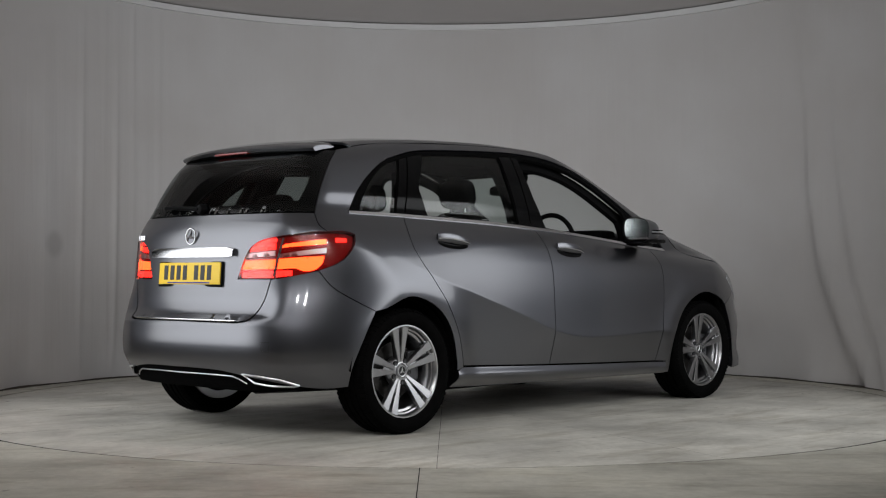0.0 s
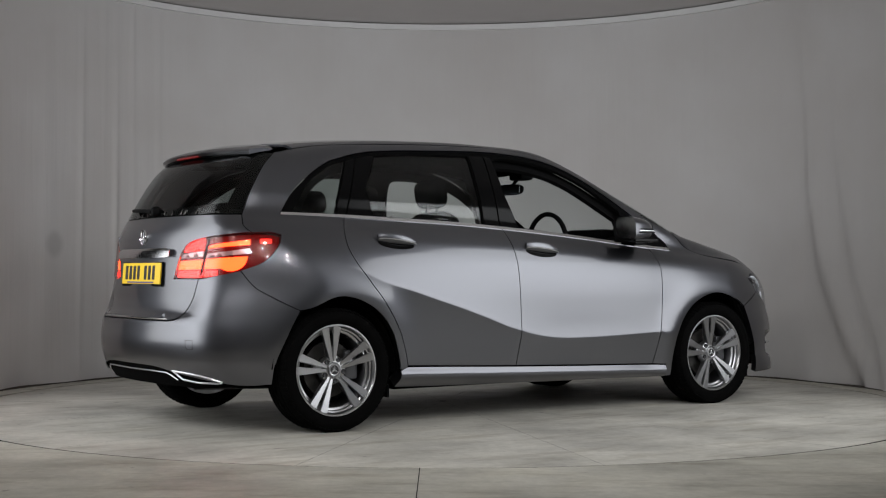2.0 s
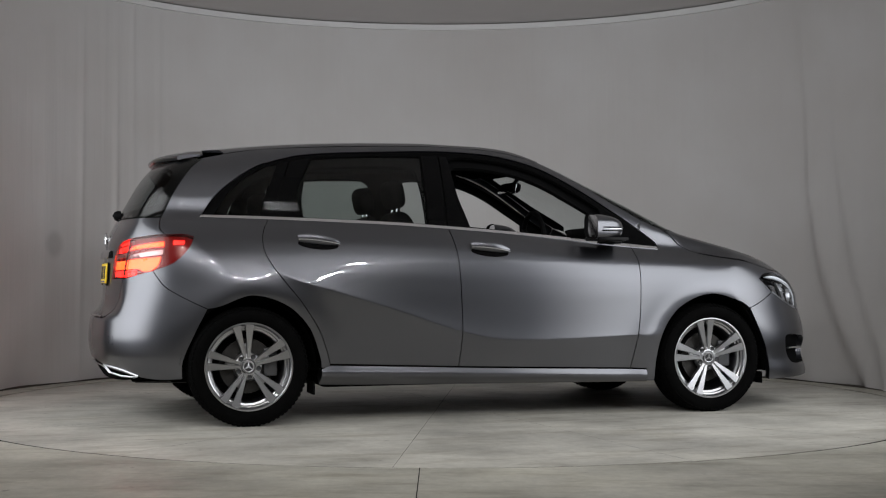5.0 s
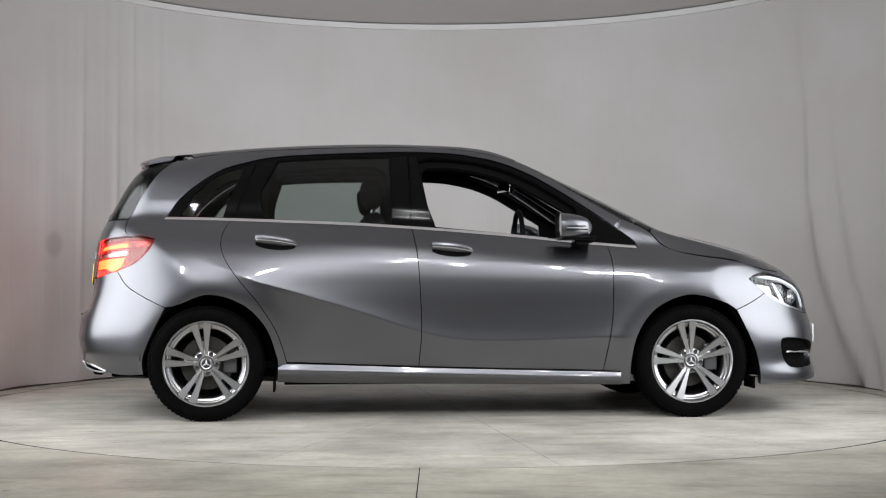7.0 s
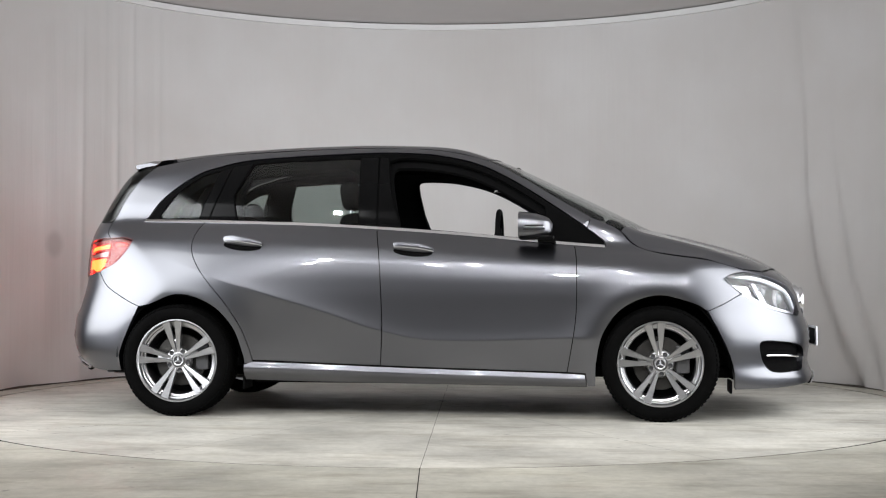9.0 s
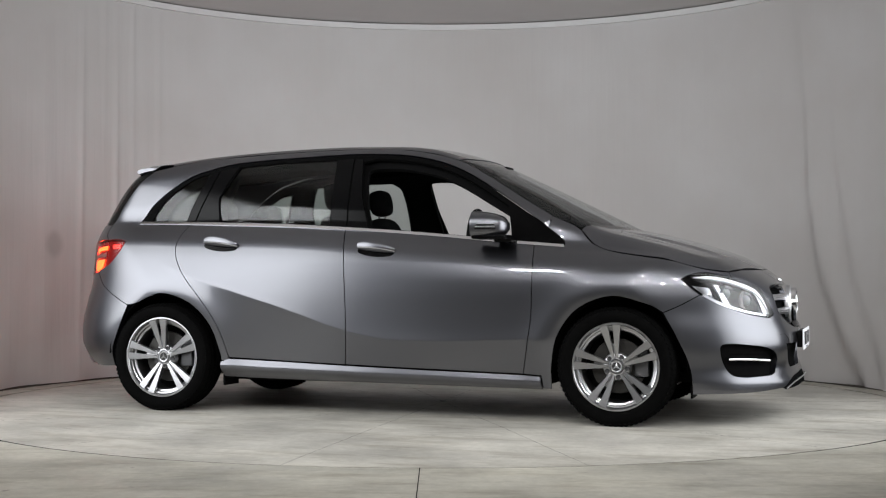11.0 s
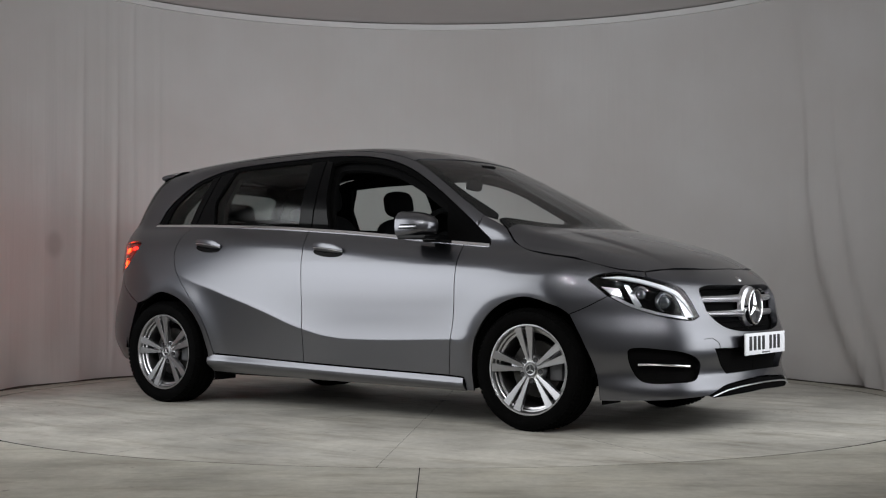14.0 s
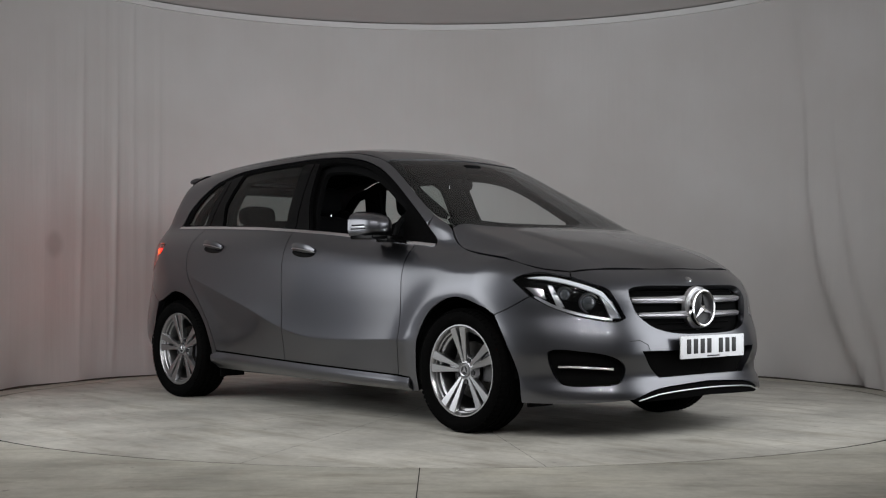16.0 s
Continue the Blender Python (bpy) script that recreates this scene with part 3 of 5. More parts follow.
tagged(car, "grey metallic compact hatchback with lit tail lights on the turntable", "car")


def build_body():
    # dark structure behind the shut lines
    low = [(-UC, 0.24, 1), (-1.72, 0.24, 1), (-1.69, 0.37), (-1.618, 0.53), *ARCH_R, (-0.95, 0.2, 1), (0.98, 0.2, 1), *ARCH_F, (1.66, 0.475), (1.72, 0.32), (1.735, 0.22, 1), (UC, 0.22, 1), (UC, 0.70, 1), (1.9, 0.74), (1.6, 0.86), (1.2, 0.90), (1.043, 0.925), (0.411, 0.985), (-0.224, 1.04), (-1.212, 1.08), (-1.85, 1.06), (-UC, 1.04, 1)]
    panel("inner_structure", low, SHELL, car, grid=0.05, off=-0.034, depth=0.03, both=True, gap=0.004,
          holes=[[(2.20, 0.735, 1), (2.66, 0.735, 1), (2.66, 0.51, 1), (2.38, 0.52, 1), (2.22, 0.62)]])
    # doors
    door_f = [hard(BELT[4]), *BELT[5:8], (0.885, 0.968, 1), *GAP_FENDER, (0.845, 0.264, 1), (0.25, 0.280), (-0.189, 0.293, 1), *GAP_MID[::-1]]
    fd = panel("front_door", door_f, PAINT, car, both=True, grid=0.014, along=crease_z)
    door_r = [(-1.224, 1.107, 1), *BELT[2:4], hard(BELT[4]), *GAP_MID, (-0.189, 0.293, 1), (-0.534, 0.305), (-0.914, 0.320, 1), *GAP_REAR[::-1]]
    rd = panel("rear_door", door_r, PAINT, car, both=True, grid=0.014, along=crease_z)
    # front wing
    wing = [(0.885, 0.968, 1), (0.96, 0.961), (1.043, 0.952), hard((1.056, 0.958)), (1.048, 0.985), (1.00, 1.024), (0.955, 1.058, 1), hard(SCREEN_UZ[3]), hard(SCREEN_UZ[4]), hard(BONNET_UZ[0]), *BONNET_UZ[1:5], hard(BONNET_UZ[5]), (1.962, 0.790, 1), (1.828, 0.811), (1.735, 0.798), (1.690, 0.775, 1),
            (1.778, 0.695, 1), (1.680, 0.640), (1.596, 0.602, 1), *ARCH_F[::-1], (1.002, 0.185, 1), (0.955, 0.185, 1), (0.945, 0.258, 1), (0.845, 0.264, 1), *GAP_FENDER[::-1]]
    panel("front_wing", wing, PAINT, car, both=True)
    # flank behind the doors, with the pillars and the roof rail
    frame_outer = [(-1.224, 1.107, 1), *GAP_REAR, (-0.914, 0.320, 1), (-0.914, 0.30, 1), (-0.962, 0.30, 1), *ARCH_R[::-1], (-1.564, 0.620, 1),
                   (-1.624, 0.648), (-1.711, 0.694), (-1.783, 0.741), (-1.847, 0.820, 1), (-1.736, 0.867), (-1.668, 0.946), (-1.656, 0.999, 1), (-1.709, 1.012), (-1.799, 1.009, 1),
                   (-1.842, 1.045), (-1.862, 1.103, 1), (-1.83, 1.22), (-1.765, 1.36), hard(ROOF_SIDE[0]), *ROOF_SIDE[1:], *SCREEN_UZ[:3], hard(SCREEN_UZ[3]), (0.955, 1.058, 1),
                   *DLO_TOP[::-1][1:], (-1.66, 1.112, 1)]
    panel("side_panel", frame_outer, PAINT, car, both=True, gap=0.002, along=crease_z)
    sill = [(-0.962, 0.298, 1), (-0.914, 0.314, 1), (-0.534, 0.301), (-0.189, 0.289), (0.25, 0.276), (0.845, 0.260), (0.945, 0.256, 1), (0.955, 0.180, 1), (0.407, 0.180), (-0.222, 0.184), (-0.967, 0.196, 1)]
    ledge = lambda q: 0.019 * sstep(0.2885 - 0.0275 * q[:, 0] - q[:, 1], -0.004, 0.040) - 0.055 * sstep(0.2885 - 0.0275 * q[:, 0] - q[:, 1], 0.046, 0.125)
    panel("sill", sill, PAINT, car, both=True, bulge=ledge, grid=0.008, depth=0.07)
    # bumpers
    bumper_f = [(1.738, 0.175, 1), (1.722, 0.317), (1.658, 0.475), (1.596, 0.602, 1), (1.680, 0.640), (1.778, 0.695, 1), *HEAD_LOW[1:], (2.197, 0.592, 1), (2.150, 0.685), (2.120, 0.732), (1.962, 0.790, 1),
                hard(BONNET_UZ[-1]), *[hard(NOSE_UZ[0])], NOSE_UZ[1], (UC, NOSE_UZ[2][1], 1), (UC, 0.270, 1), (2.50, 0.262), (2.33, 0.245), (2.215, 0.200, 1), (2.0, 0.183)]
    grille = [(UC, 0.742, 1), (2.40, 0.744), (2.285, 0.741), (2.228, 0.722), (2.238, 0.65), (2.268, 0.596), (2.344, 0.541), (2.466, 0.514), (UC, 0.508, 1)]
    lower = [(UC, 0.425, 1), (2.36, 0.429), (2.265, 0.430, 1), (2.306, 0.354), (2.354, 0.303, 1), (UC, 0.308, 1)]
    fog = [(1.862, 0.425), (1.90, 0.440), (2.00, 0.432), (2.10, 0.416), (2.165, 0.384), (2.186, 0.343), (2.160, 0.282), (2.07, 0.268), (1.93, 0.272), (1.882, 0.329)]
    # the grille and the lower intake reach the centre line: cut the outline there
    notch = [(UC, 0.742, 1), *grille[1:-1], (UC, 0.508, 1), (UC, 0.425, 1), *lower[1:-1], (UC, 0.308, 1)]
    bumper = bumper_f[:bumper_f.index((UC, 0.270, 1))] + notch + bumper_f[bumper_f.index((UC, 0.270, 1)):]
    fb = panel("front_bumper", bumper, PAINT, car, centre=UC, holes=[fog], grid=0.02, depth=0.035)
    panel("grille_mesh", grille, DULL, car, "black honeycomb radiator grille", centre=UC, off=-0.05, gap=-0.012, depth=0.01)
    panel("lower_intake", lower, DULL, car, "black lower air intake", centre=UC, off=-0.035, gap=-0.012, depth=0.01)
    panel("fog_recess", fog, DULL, car, "black fog light recess", off=-0.033, gap=-0.010, depth=0.01, both=True)
    lipz = [(2.215, 0.200, 1), (2.33, 0.243), (2.50, 0.260), (UC, 0.268, 1), (UC, 0.200, 1), (2.4, 0.190), (2.25, 0.183, 1)]
    panel("front_lip", lipz, DULL, car, "black lower lip", centre=UC, off=-0.006, depth=0.03)
    rear_b = [(-1.700, 0.252, 1), (-1.684, 0.350), (-1.618, 0.508), (-1.564, 0.620, 1), (-1.624, 0.648), (-1.711, 0.694), (-1.783, 0.741), (-1.847, 0.820, 1), (-2.011, 0.785), (-2.067, 0.777, 1),
              (-2.103, 0.668), (-2.167, 0.581), (-2.226, 0.566, 1), (-UC, 0.568, 1), (-UC, 0.335, 1), (-2.35, 0.330), (-2.15, 0.300), (-1.95, 0.262), (-1.82, 0.247)]
    panel("rear_bumper", rear_b, PAINT, car, centre=-UC, depth=0.04)
    diff = [(-UC, 0.333, 1), (-2.35, 0.328), (-2.15, 0.298), (-1.95, 0.260, 1), (-2.05, 0.230), (-UC, 0.225, 1)]
    panel("diffuser", diff, DULL, car, "black rear diffuser", centre=-UC, off=-0.012, depth=0.05)
    # tailgate
    gate = [(-1.862, 1.103, 1), (-1.842, 1.045), (-1.799, 1.009, 1), (-1.854, 1.007), (-2.102, 0.972), (-2.183, 0.934), (-2.225, 0.870), (-2.264, 0.779, 1), (-2.067, 0.779, 1),
            (-2.103, 0.670), (-2.167, 0.585), (-2.226, 0.570, 1), (-UC, 0.572, 1), (-UC, 1.104, 1), (-2.195, 1.103)]
    tg = panel("tailgate", gate, PAINT, car, centre=-UC)
    glass_r = [(-1.862, 1.106, 1), (-1.83, 1.22), (-1.765, 1.36), (-1.70, 1.432, 1), (-2.1, 1.445), (-UC, 1.45, 1), (-UC, 1.107, 1)]
    panel("rear_window", glass_r, DARKGLASS, car, "dark tinted rear window", centre=-UC, off=-0.002, depth=0.004)
    border = [(-1.862, 1.104, 1), (-1.83, 1.22), (-1.765, 1.36), (-1.70, 1.432, 1), (-2.1, 1.445), (-UC, 1.45, 1), (-UC, 1.40, 1), (-2.0, 1.39), (-1.87, 1.355), (-1.89, 1.27), (-1.94, 1.165, 1), (-2.2, 1.152), (-UC, 1.150, 1), (-UC, 1.104, 1), (-2.2, 1.104)]
    panel("window_border", border, BLACK, car, "black printed border of the rear window", centre=-UC, off=-0.011, depth=0.03, gap=-0.004)
    # roof, bonnet and windscreen from above
    front_edge = [(0.394, -0.543, 1), (0.435, -0.30), (0.448, 0.0, 1)]
    roof = [hard(ROOF_PLAN[1]), *ROOF_PLAN[2:], *front_edge, (-1.553, 0.0, 1), (-1.553, -0.3)]
    panel("roof", roof, PAINT, car, skin=skin_top, centre=0.0, centre_axis=1, grid=0.035)
    bonnet = [hard(BONNET_SIDE[0]), *BONNET_SIDE[1:-1], hard(BONNET_SIDE[-1]), (1.968, -0.545, 1), BONNET_FRONT[1], (2.056, 0.0, 1), (1.385, 0.0, 1), (1.37, -0.15), (1.30, -0.45)]
    bn = panel("bonnet", bonnet, PAINT, car, skin=skin_top, centre=0.0, centre_axis=1, grid=0.03,
               bulge=lambda q: 0.008 * sstep(np.abs(q[:, 1]), 0.50, 0.44) * sstep(q[:, 0], 1.3, 1.5) * sstep(q[:, 0], 2.0, 1.72))
    screen = [(0.394, -0.543, 1), *SCREEN_SIDE[1:-1], hard(SCREEN_SIDE[-1]), (1.14, -0.715, 1), (1.30, -0.445), (1.37, -0.14), (1.385, 0.0, 1), (0.448, 0.0, 1), (0.435, -0.30)]
    panel("windscreen", screen, CLEAR, car, "clear windscreen", skin=skin_top, centre=0.0, centre_axis=1, off=-0.004, depth=0.004, grid=0.04)
    band = [(1.14, -0.715, 1), (1.30, -0.445), (1.37, -0.14), (1.385, 0.0, 1), (1.31, 0.0, 1), (1.29, -0.15), (1.22, -0.43), (1.06, -0.69, 1)]
    panel("scuttle", band, BLACK, car, "black scuttle below the windscreen", skin=skin_top, centre=0.0, centre_axis=1, off=-0.012, depth=0.02)
    side_band = [(0.394, -0.543, 1), *SCREEN_SIDE[1:-1], (1.06, -0.695, 1), (1.04, -0.655), (0.80, -0.605), (0.58, -0.54), (0.47, -0.49, 1), (0.51, -0.28), (0.52, 0.0, 1), (0.448, 0.0, 1), (0.435, -0.30)]
    panel("screen_border", side_band, BLACK, car, "black border of the windscreen", skin=skin_top, centre=0.0, centre_axis=1, off=-0.010, depth=0.006)
    # window surround with openings, all black
    dlo = [(-1.66, 1.112, 1), *DLO_TOP, (1.052, 0.955, 1), *BELT[::-1][1:-1]]
    quarter = [(-1.575, 1.127, 1), (-1.49, 1.245), (-1.40, 1.315), (-1.27, 1.375), (-1.165, 1.408, 1), (-1.28, 1.118, 1)]
    rear_w = [(-1.04, 1.115, 1), (-1.065, 1.25), (-1.02, 1.34), (-0.965, 1.445, 1), (-0.80, 1.458), (-0.55, 1.470), (-0.345, 1.474, 1), (-0.335, 1.085, 1)]
    front_w = [(-0.085, 1.072, 1), (-0.145, 1.25), (-0.175, 1.455, 1), (-0.10, 1.474), (0.03, 1.466), (0.19, 1.442), (0.33, 1.402), (0.46, 1.345), (0.60, 1.262), (0.72, 1.183, 1), (0.755, 0.994, 1), (0.411, 1.027)]
    panel("window_surround", dlo, DULL, car, "dull black window surround", holes=[quarter, rear_w, front_w], off=-0.007, depth=0.02, both=True)
    for ob in panel("quarter_window", quarter, TINTED, car, "fixed tinted quarter window", off=-0.012, gap=-0.006, depth=0.003, both=True):
        ob["label"] = "fixed tinted quarter window"
    for ob, d in zip(panel("door_window", rear_w, TINTED, None, off=-0.014, gap=-0.006, depth=0.003, both=True), rd):
        ob.parent, ob["label"] = d, "tinted window, closed"
    # gloss covers of the pillars between the windows
    for back, front in (([(-0.328, 1.086), (-0.338, 1.472)], [(-0.229, 1.072), (-0.238, 1.476)]), ([(-0.219, 1.072), (-0.228, 1.476)], [(-0.093, 1.064), (-0.152, 1.25), (-0.182, 1.470)]),
                        ([(-1.205, 1.116), (-1.09, 1.425)], [(-1.048, 1.110), (-1.073, 1.25), (-1.03, 1.34), (-0.975, 1.445)]), ([(-1.272, 1.118), (-1.16, 1.405)], [(-1.215, 1.116), (-1.10, 1.422)])):
        for s in (-1, 1):
            rows = []
            for k in range(33):
                ends = []
                for line in (back, front):
                    ln = np.array(line)
                    w = np.concatenate([[0], np.cumsum(np.linalg.norm(np.diff(ln, axis=0), axis=1))])
                    ends.append(np.array([np.interp(k / 32 * w[-1], w, ln[:, 0]), np.interp(k / 32 * w[-1], w, ln[:, 1])]))
                q = np.array([ends[0] + (ends[1] - ends[0]) * c for c in (0, 0, 0.25, 0.5, 0.75, 1, 1)])
                p = skin_side(q)
                p = p + skin_normal(p) * np.array([-0.0065, -0.0015, -0.0015, -0.0015, -0.0015, -0.0015, -0.0065])[:, None]
                rows.append([(a[0], -s * a[1], a[2]) for a in p])
            bm = bmesh.new()
            sheet(bm, rows)
            part("pillar_cover", bm, BLACK_GLOSS, car, "gloss black pillar cover", smooth=50)
    # bright strip along the belt
    chrome = [(-1.655, 1.118, 1), *[(u, z + 0.004) for u, z in BELT[1:-1]], (1.05, 0.962, 1), (1.055, 0.946, 1), *[(u, z - 0.012) for u, z in BELT[1:-1]][::-1], (-1.66, 1.104, 1)]
    panel("belt_strip", chrome, CHROME, car, "bright chrome belt strip", off=0.004, depth=0.012, both=True, gap=0.0)
    # lamps
    tail = [*TAIL_TOP, *TAIL_LOW]
    panel("tail_light", tail, TAIL_LENS, car, "red tail light, lit", off=0.003, depth=0.01, both=True)
    return fd, rd, fb, tg, bn


fd, rd, fb, tg, bn = build_body()


# ---- wheels ----
def build_wheel():
    """An alloy wheel about its local y axis; -y looks outwards."""
    R, RW = 0.314, 0.2285
    bm = bmesh.new()
    lathe(bm, [(RW - 0.040, 0.10), (RW - 0.040, -0.034), (RW - 0.034, -0.046), (RW - 0.023, -0.050), (RW - 0.020, -0.064), (RW - 0.0125, -0.068), (RW - 0.009, -0.084), (RW - 0.002, -0.091),
               (RW + 0.005, -0.091), (RW + 0.007, -0.084), (RW + 0.002, -0.075), (RW + 0.002, 0.10)], 80, closed=True)
    lathe(bm, [(0.0005, -0.010), (0.072, -0.010), (0.078, -0.03), (0.070, -0.052), (0.058, -0.058), (0.040, -0.060), (0.034, -0.052), (0.0005, -0.052)], 48)
    rim = part("wheel", bm, ALLOY, None)
    rim["label"] = "silver twin-spoke alloy wheel"
    # spokes: five pairs of tapered blades, dished towards the hub
    def blade(side):
        b = bmesh.new()
        rows = []
        n = 7
        for i in range(n + 1):
            s = i / n
            r = 0.046 + s * (RW - 0.0075 - 0.046)
            c = side * (0.0095 + 0.0262 * s)
            w = 0.0084 + 0.0150 * s ** 1.1
            y = -0.062 - 0.025 * s
            d = 0.034 - 0.010 * s
            rows.append([(r, y + 0.0035, c - w), (r, y, c - w + 0.0022), (r, y, c), (r, y, c + w - 0.0022), (r, y + 0.0035, c + w), (r, y + d, c + w * 0.85), (r, y + d, c - w * 0.85)])
        vs = sheet(b, rows, close=True)
        b.faces.new(vs[0])
        b.faces.new(vs[-1])
        return b
    first = {}
    for k in range(5):
        for side in (-1, 1):
            a = 98 + 72 * k
            if side not in first:
                ob = part("spoke", blade(side), ALLOY, rim)
                first[side] = ob.data
            else:
                ob = link_mesh("spoke", first[side], ALLOY, rim)
            ob.matrix_basis = pose(0, 0, 0, 0, -a, 0)
    # dark webs between the blades of a pair, and the nut wells
    web = None
    for k in range(5):
        if web is None:
            b = bmesh.new()
            box(b, (0.095, -0.045, 0), (0.055, 0.018, 0.022), 0.004)
            ob = part("web", b, ALLOY, rim)
            web = ob.data
        else:
            ob = link_mesh("web", web, ALLOY, rim)
        ob.matrix_basis = pose(0, 0, 0, 0, -(98 + 72 * k), 0)
    nut = None
    for k in range(5):
        if nut is None:
            b = bmesh.new()
            lathe(b, [(0.0005, -0.0605), (0.0095, -0.0605), (0.0125, -0.0625), (0.0135, -0.058), (0.0135, -0.04)], 14)
            ob = part("wheel_nut", b, INK, rim, "dark wheel nut well")
            nut = ob.data
        else:
            ob = link_mesh("wheel_nut", nut, INK, rim, "dark wheel nut well")
        a = radians(98 + 36 + 72 * k)
        ob.matrix_basis = pose(0.056 * math.cos(a), 0, 0.056 * math.sin(a))
    b = bmesh.new()
    lathe(b, [(0.0005, -0.066), (0.024, -0.065), (0.031, -0.061), (0.033, -0.05)], 28)
    part("hub_cap", b, ALLOY, rim, "silver hub cap with a bright three-armed sign")
    b = bmesh.new()
    lathe(b, [(0.0005, -0.0668), (0.0235, -0.0662), (0.0245, -0.064)], 28)
    part("hub_field", b, INK, rim, "dark field of the hub cap")
    b = bmesh.new()
    lathe(b, [(0.0245, -0.0665), (0.0275, -0.0675), (0.0295, -0.063), (0.0245, -0.063)], 28, closed=True)
    star_arms(b, 0.0255, -0.0675, 0.0052, 0.004)
    part("hub_sign", b, SATIN, rim)
    b = bmesh.new()
    lathe(b, [(0.06, 0.0), (0.145, 0.0), (0.147, 0.012), (0.145, 0.022), (0.06, 0.022)], 48)
    part("brake_disc", b, STEEL, rim, "worn steel brake disc")
    b = bmesh.new()
    lathe(b, [(RW - 0.022, 0.09), (0.03, 0.075), (0.03, 0.06), (RW - 0.022, 0.07)], 40)
    part("wheel_back", b, SHELL, rim)
    b = bmesh.new()
    box(b, (0.125, 0.01, 0.02), (0.075, 0.06, 0.15), 0.012)
    part("brake_caliper", b, DARK_ALLOY, rim)
    # tyre with shoulder blocks
    b = bmesh.new()
    half = [(RW + 0.004, -0.088), (RW + 0.016, -0.103), (RW + 0.040, -0.1125), (RW + 0.060, -0.110), (R - 0.013, -0.101), (R - 0.004, -0.088), (R - 0.0005, -0.070), (R - 0.001, -0.048), (R - 0.008, -0.046), (R - 0.008, -0.038), (R, -0.036),
            (R, -0.008), (R - 0.008, -0.006), (R - 0.008, 0.0)]
    lathe(b, half + [(r, -y) for r, y in half[-2::-1]], 96)
    for k in range(72):
        for s in (-1, 1):
            a = 2 * math.pi * k / 72
            m = Matrix.Rotation(-a, 4, "Y") @ pose(R - 0.0085, s * 0.089, 0, 0, 0, s * 24)
            vs = bmesh.ops.create_cube(b, size=1.0, matrix=m @ Matrix.Diagonal((0.011, 0.034, 0.0165, 1)))
    part("tyre", b, RUBBER, rim, "black tyre with a blocky tread")
    return rim


def star_arms(b, r, y, w, d):
    """Three tapered arms about the y axis, one upwards."""
    for k in range(3):
        a = radians(90 + 120 * k)
        ca, sa = math.cos(a), math.sin(a)
        pts = [(r, 0), (r * 0.18, w), (r * -0.05, 0), (r * 0.18, -w)]
        out = [b.verts.new((p * ca - q * sa, y + 0.001 if i else y, p * sa + q * ca)) for i, (p, q) in enumerate(pts)]
        ridge = b.verts.new((0.16 * r * ca, y - d, 0.16 * r * sa))
        for i in range(4):
            b.faces.new((out[i], out[(i + 1) % 4], ridge))


rim = build_wheel()
rim.parent = car
rim.matrix_basis = pose(-1.35, -0.768, 0.314)
for x, y, z, turn in ((1.35, -0.768, 0.314, 0), (-1.35, 0.768, 0.314, 180), (1.35, 0.768, 0.314, 180)):
    copy_thing(rim, pose(x, y, z, 0, 0, turn)).parent = car


def build_underside():
    for cx in (-1.35, 1.365):
        for s in (-1, 1):
            bm = bmesh.new()
            rows = []
            for y in (0.845, 0.80, 0.52):
                rows.append([(cx + 0.358 * math.cos(radians(a)), s * y, 0.318 + 0.362 * math.sin(radians(a))) for a in range(-4, 185, 7)])
            rows.append([(cx + 0.03 * math.cos(radians(a)), s * 0.52, 0.318 + 0.03 * math.sin(radians(a))) for a in range(-4, 185, 7)])
            sheet(bm, rows)
            part("wheel_arch_liner", bm, SHELL, car, smooth=60)
    bm = bmesh.new()
    for x0, x1, w in ((-0.93, 0.93, 0.74), (-1.92, -1.72, 0.42), (1.75, 2.12, 0.60), (-1.72, -0.96, 0.50), (0.96, 1.75, 0.50)):
        box(bm, ((x0 + x1) / 2, 0, 0.245 if w < 0.7 else 0.218), (x1 - x0, 2 * w, 0.06), 0.006)
    part("floor_pan", bm, SHELL, car)
    bm = bmesh.new()
    tube(bm, [(-1.9, -0.35, 0.235), (-1.0, -0.25, 0.20), (0.6, -0.1, 0.20)], 0.03)
    part("exhaust_pipe", bm, STEEL, car)
    bm = bmesh.new()
    box(bm, (0, 0.0, 0.25), (0.12, 1.25, 0.09), 0.02, pose(-1.35, 0, 0))
    part("rear_axle", bm, SHELL, car)
    for s in (-1, 1):
        for x in (-0.985, 1.735):
            bm = bmesh.new()
            box(bm, (x, s * 0.68, 0.185), (0.012, 0.18, 0.07), 0.004)
            part("mud_flap", bm, BLACK, car)


build_underside()


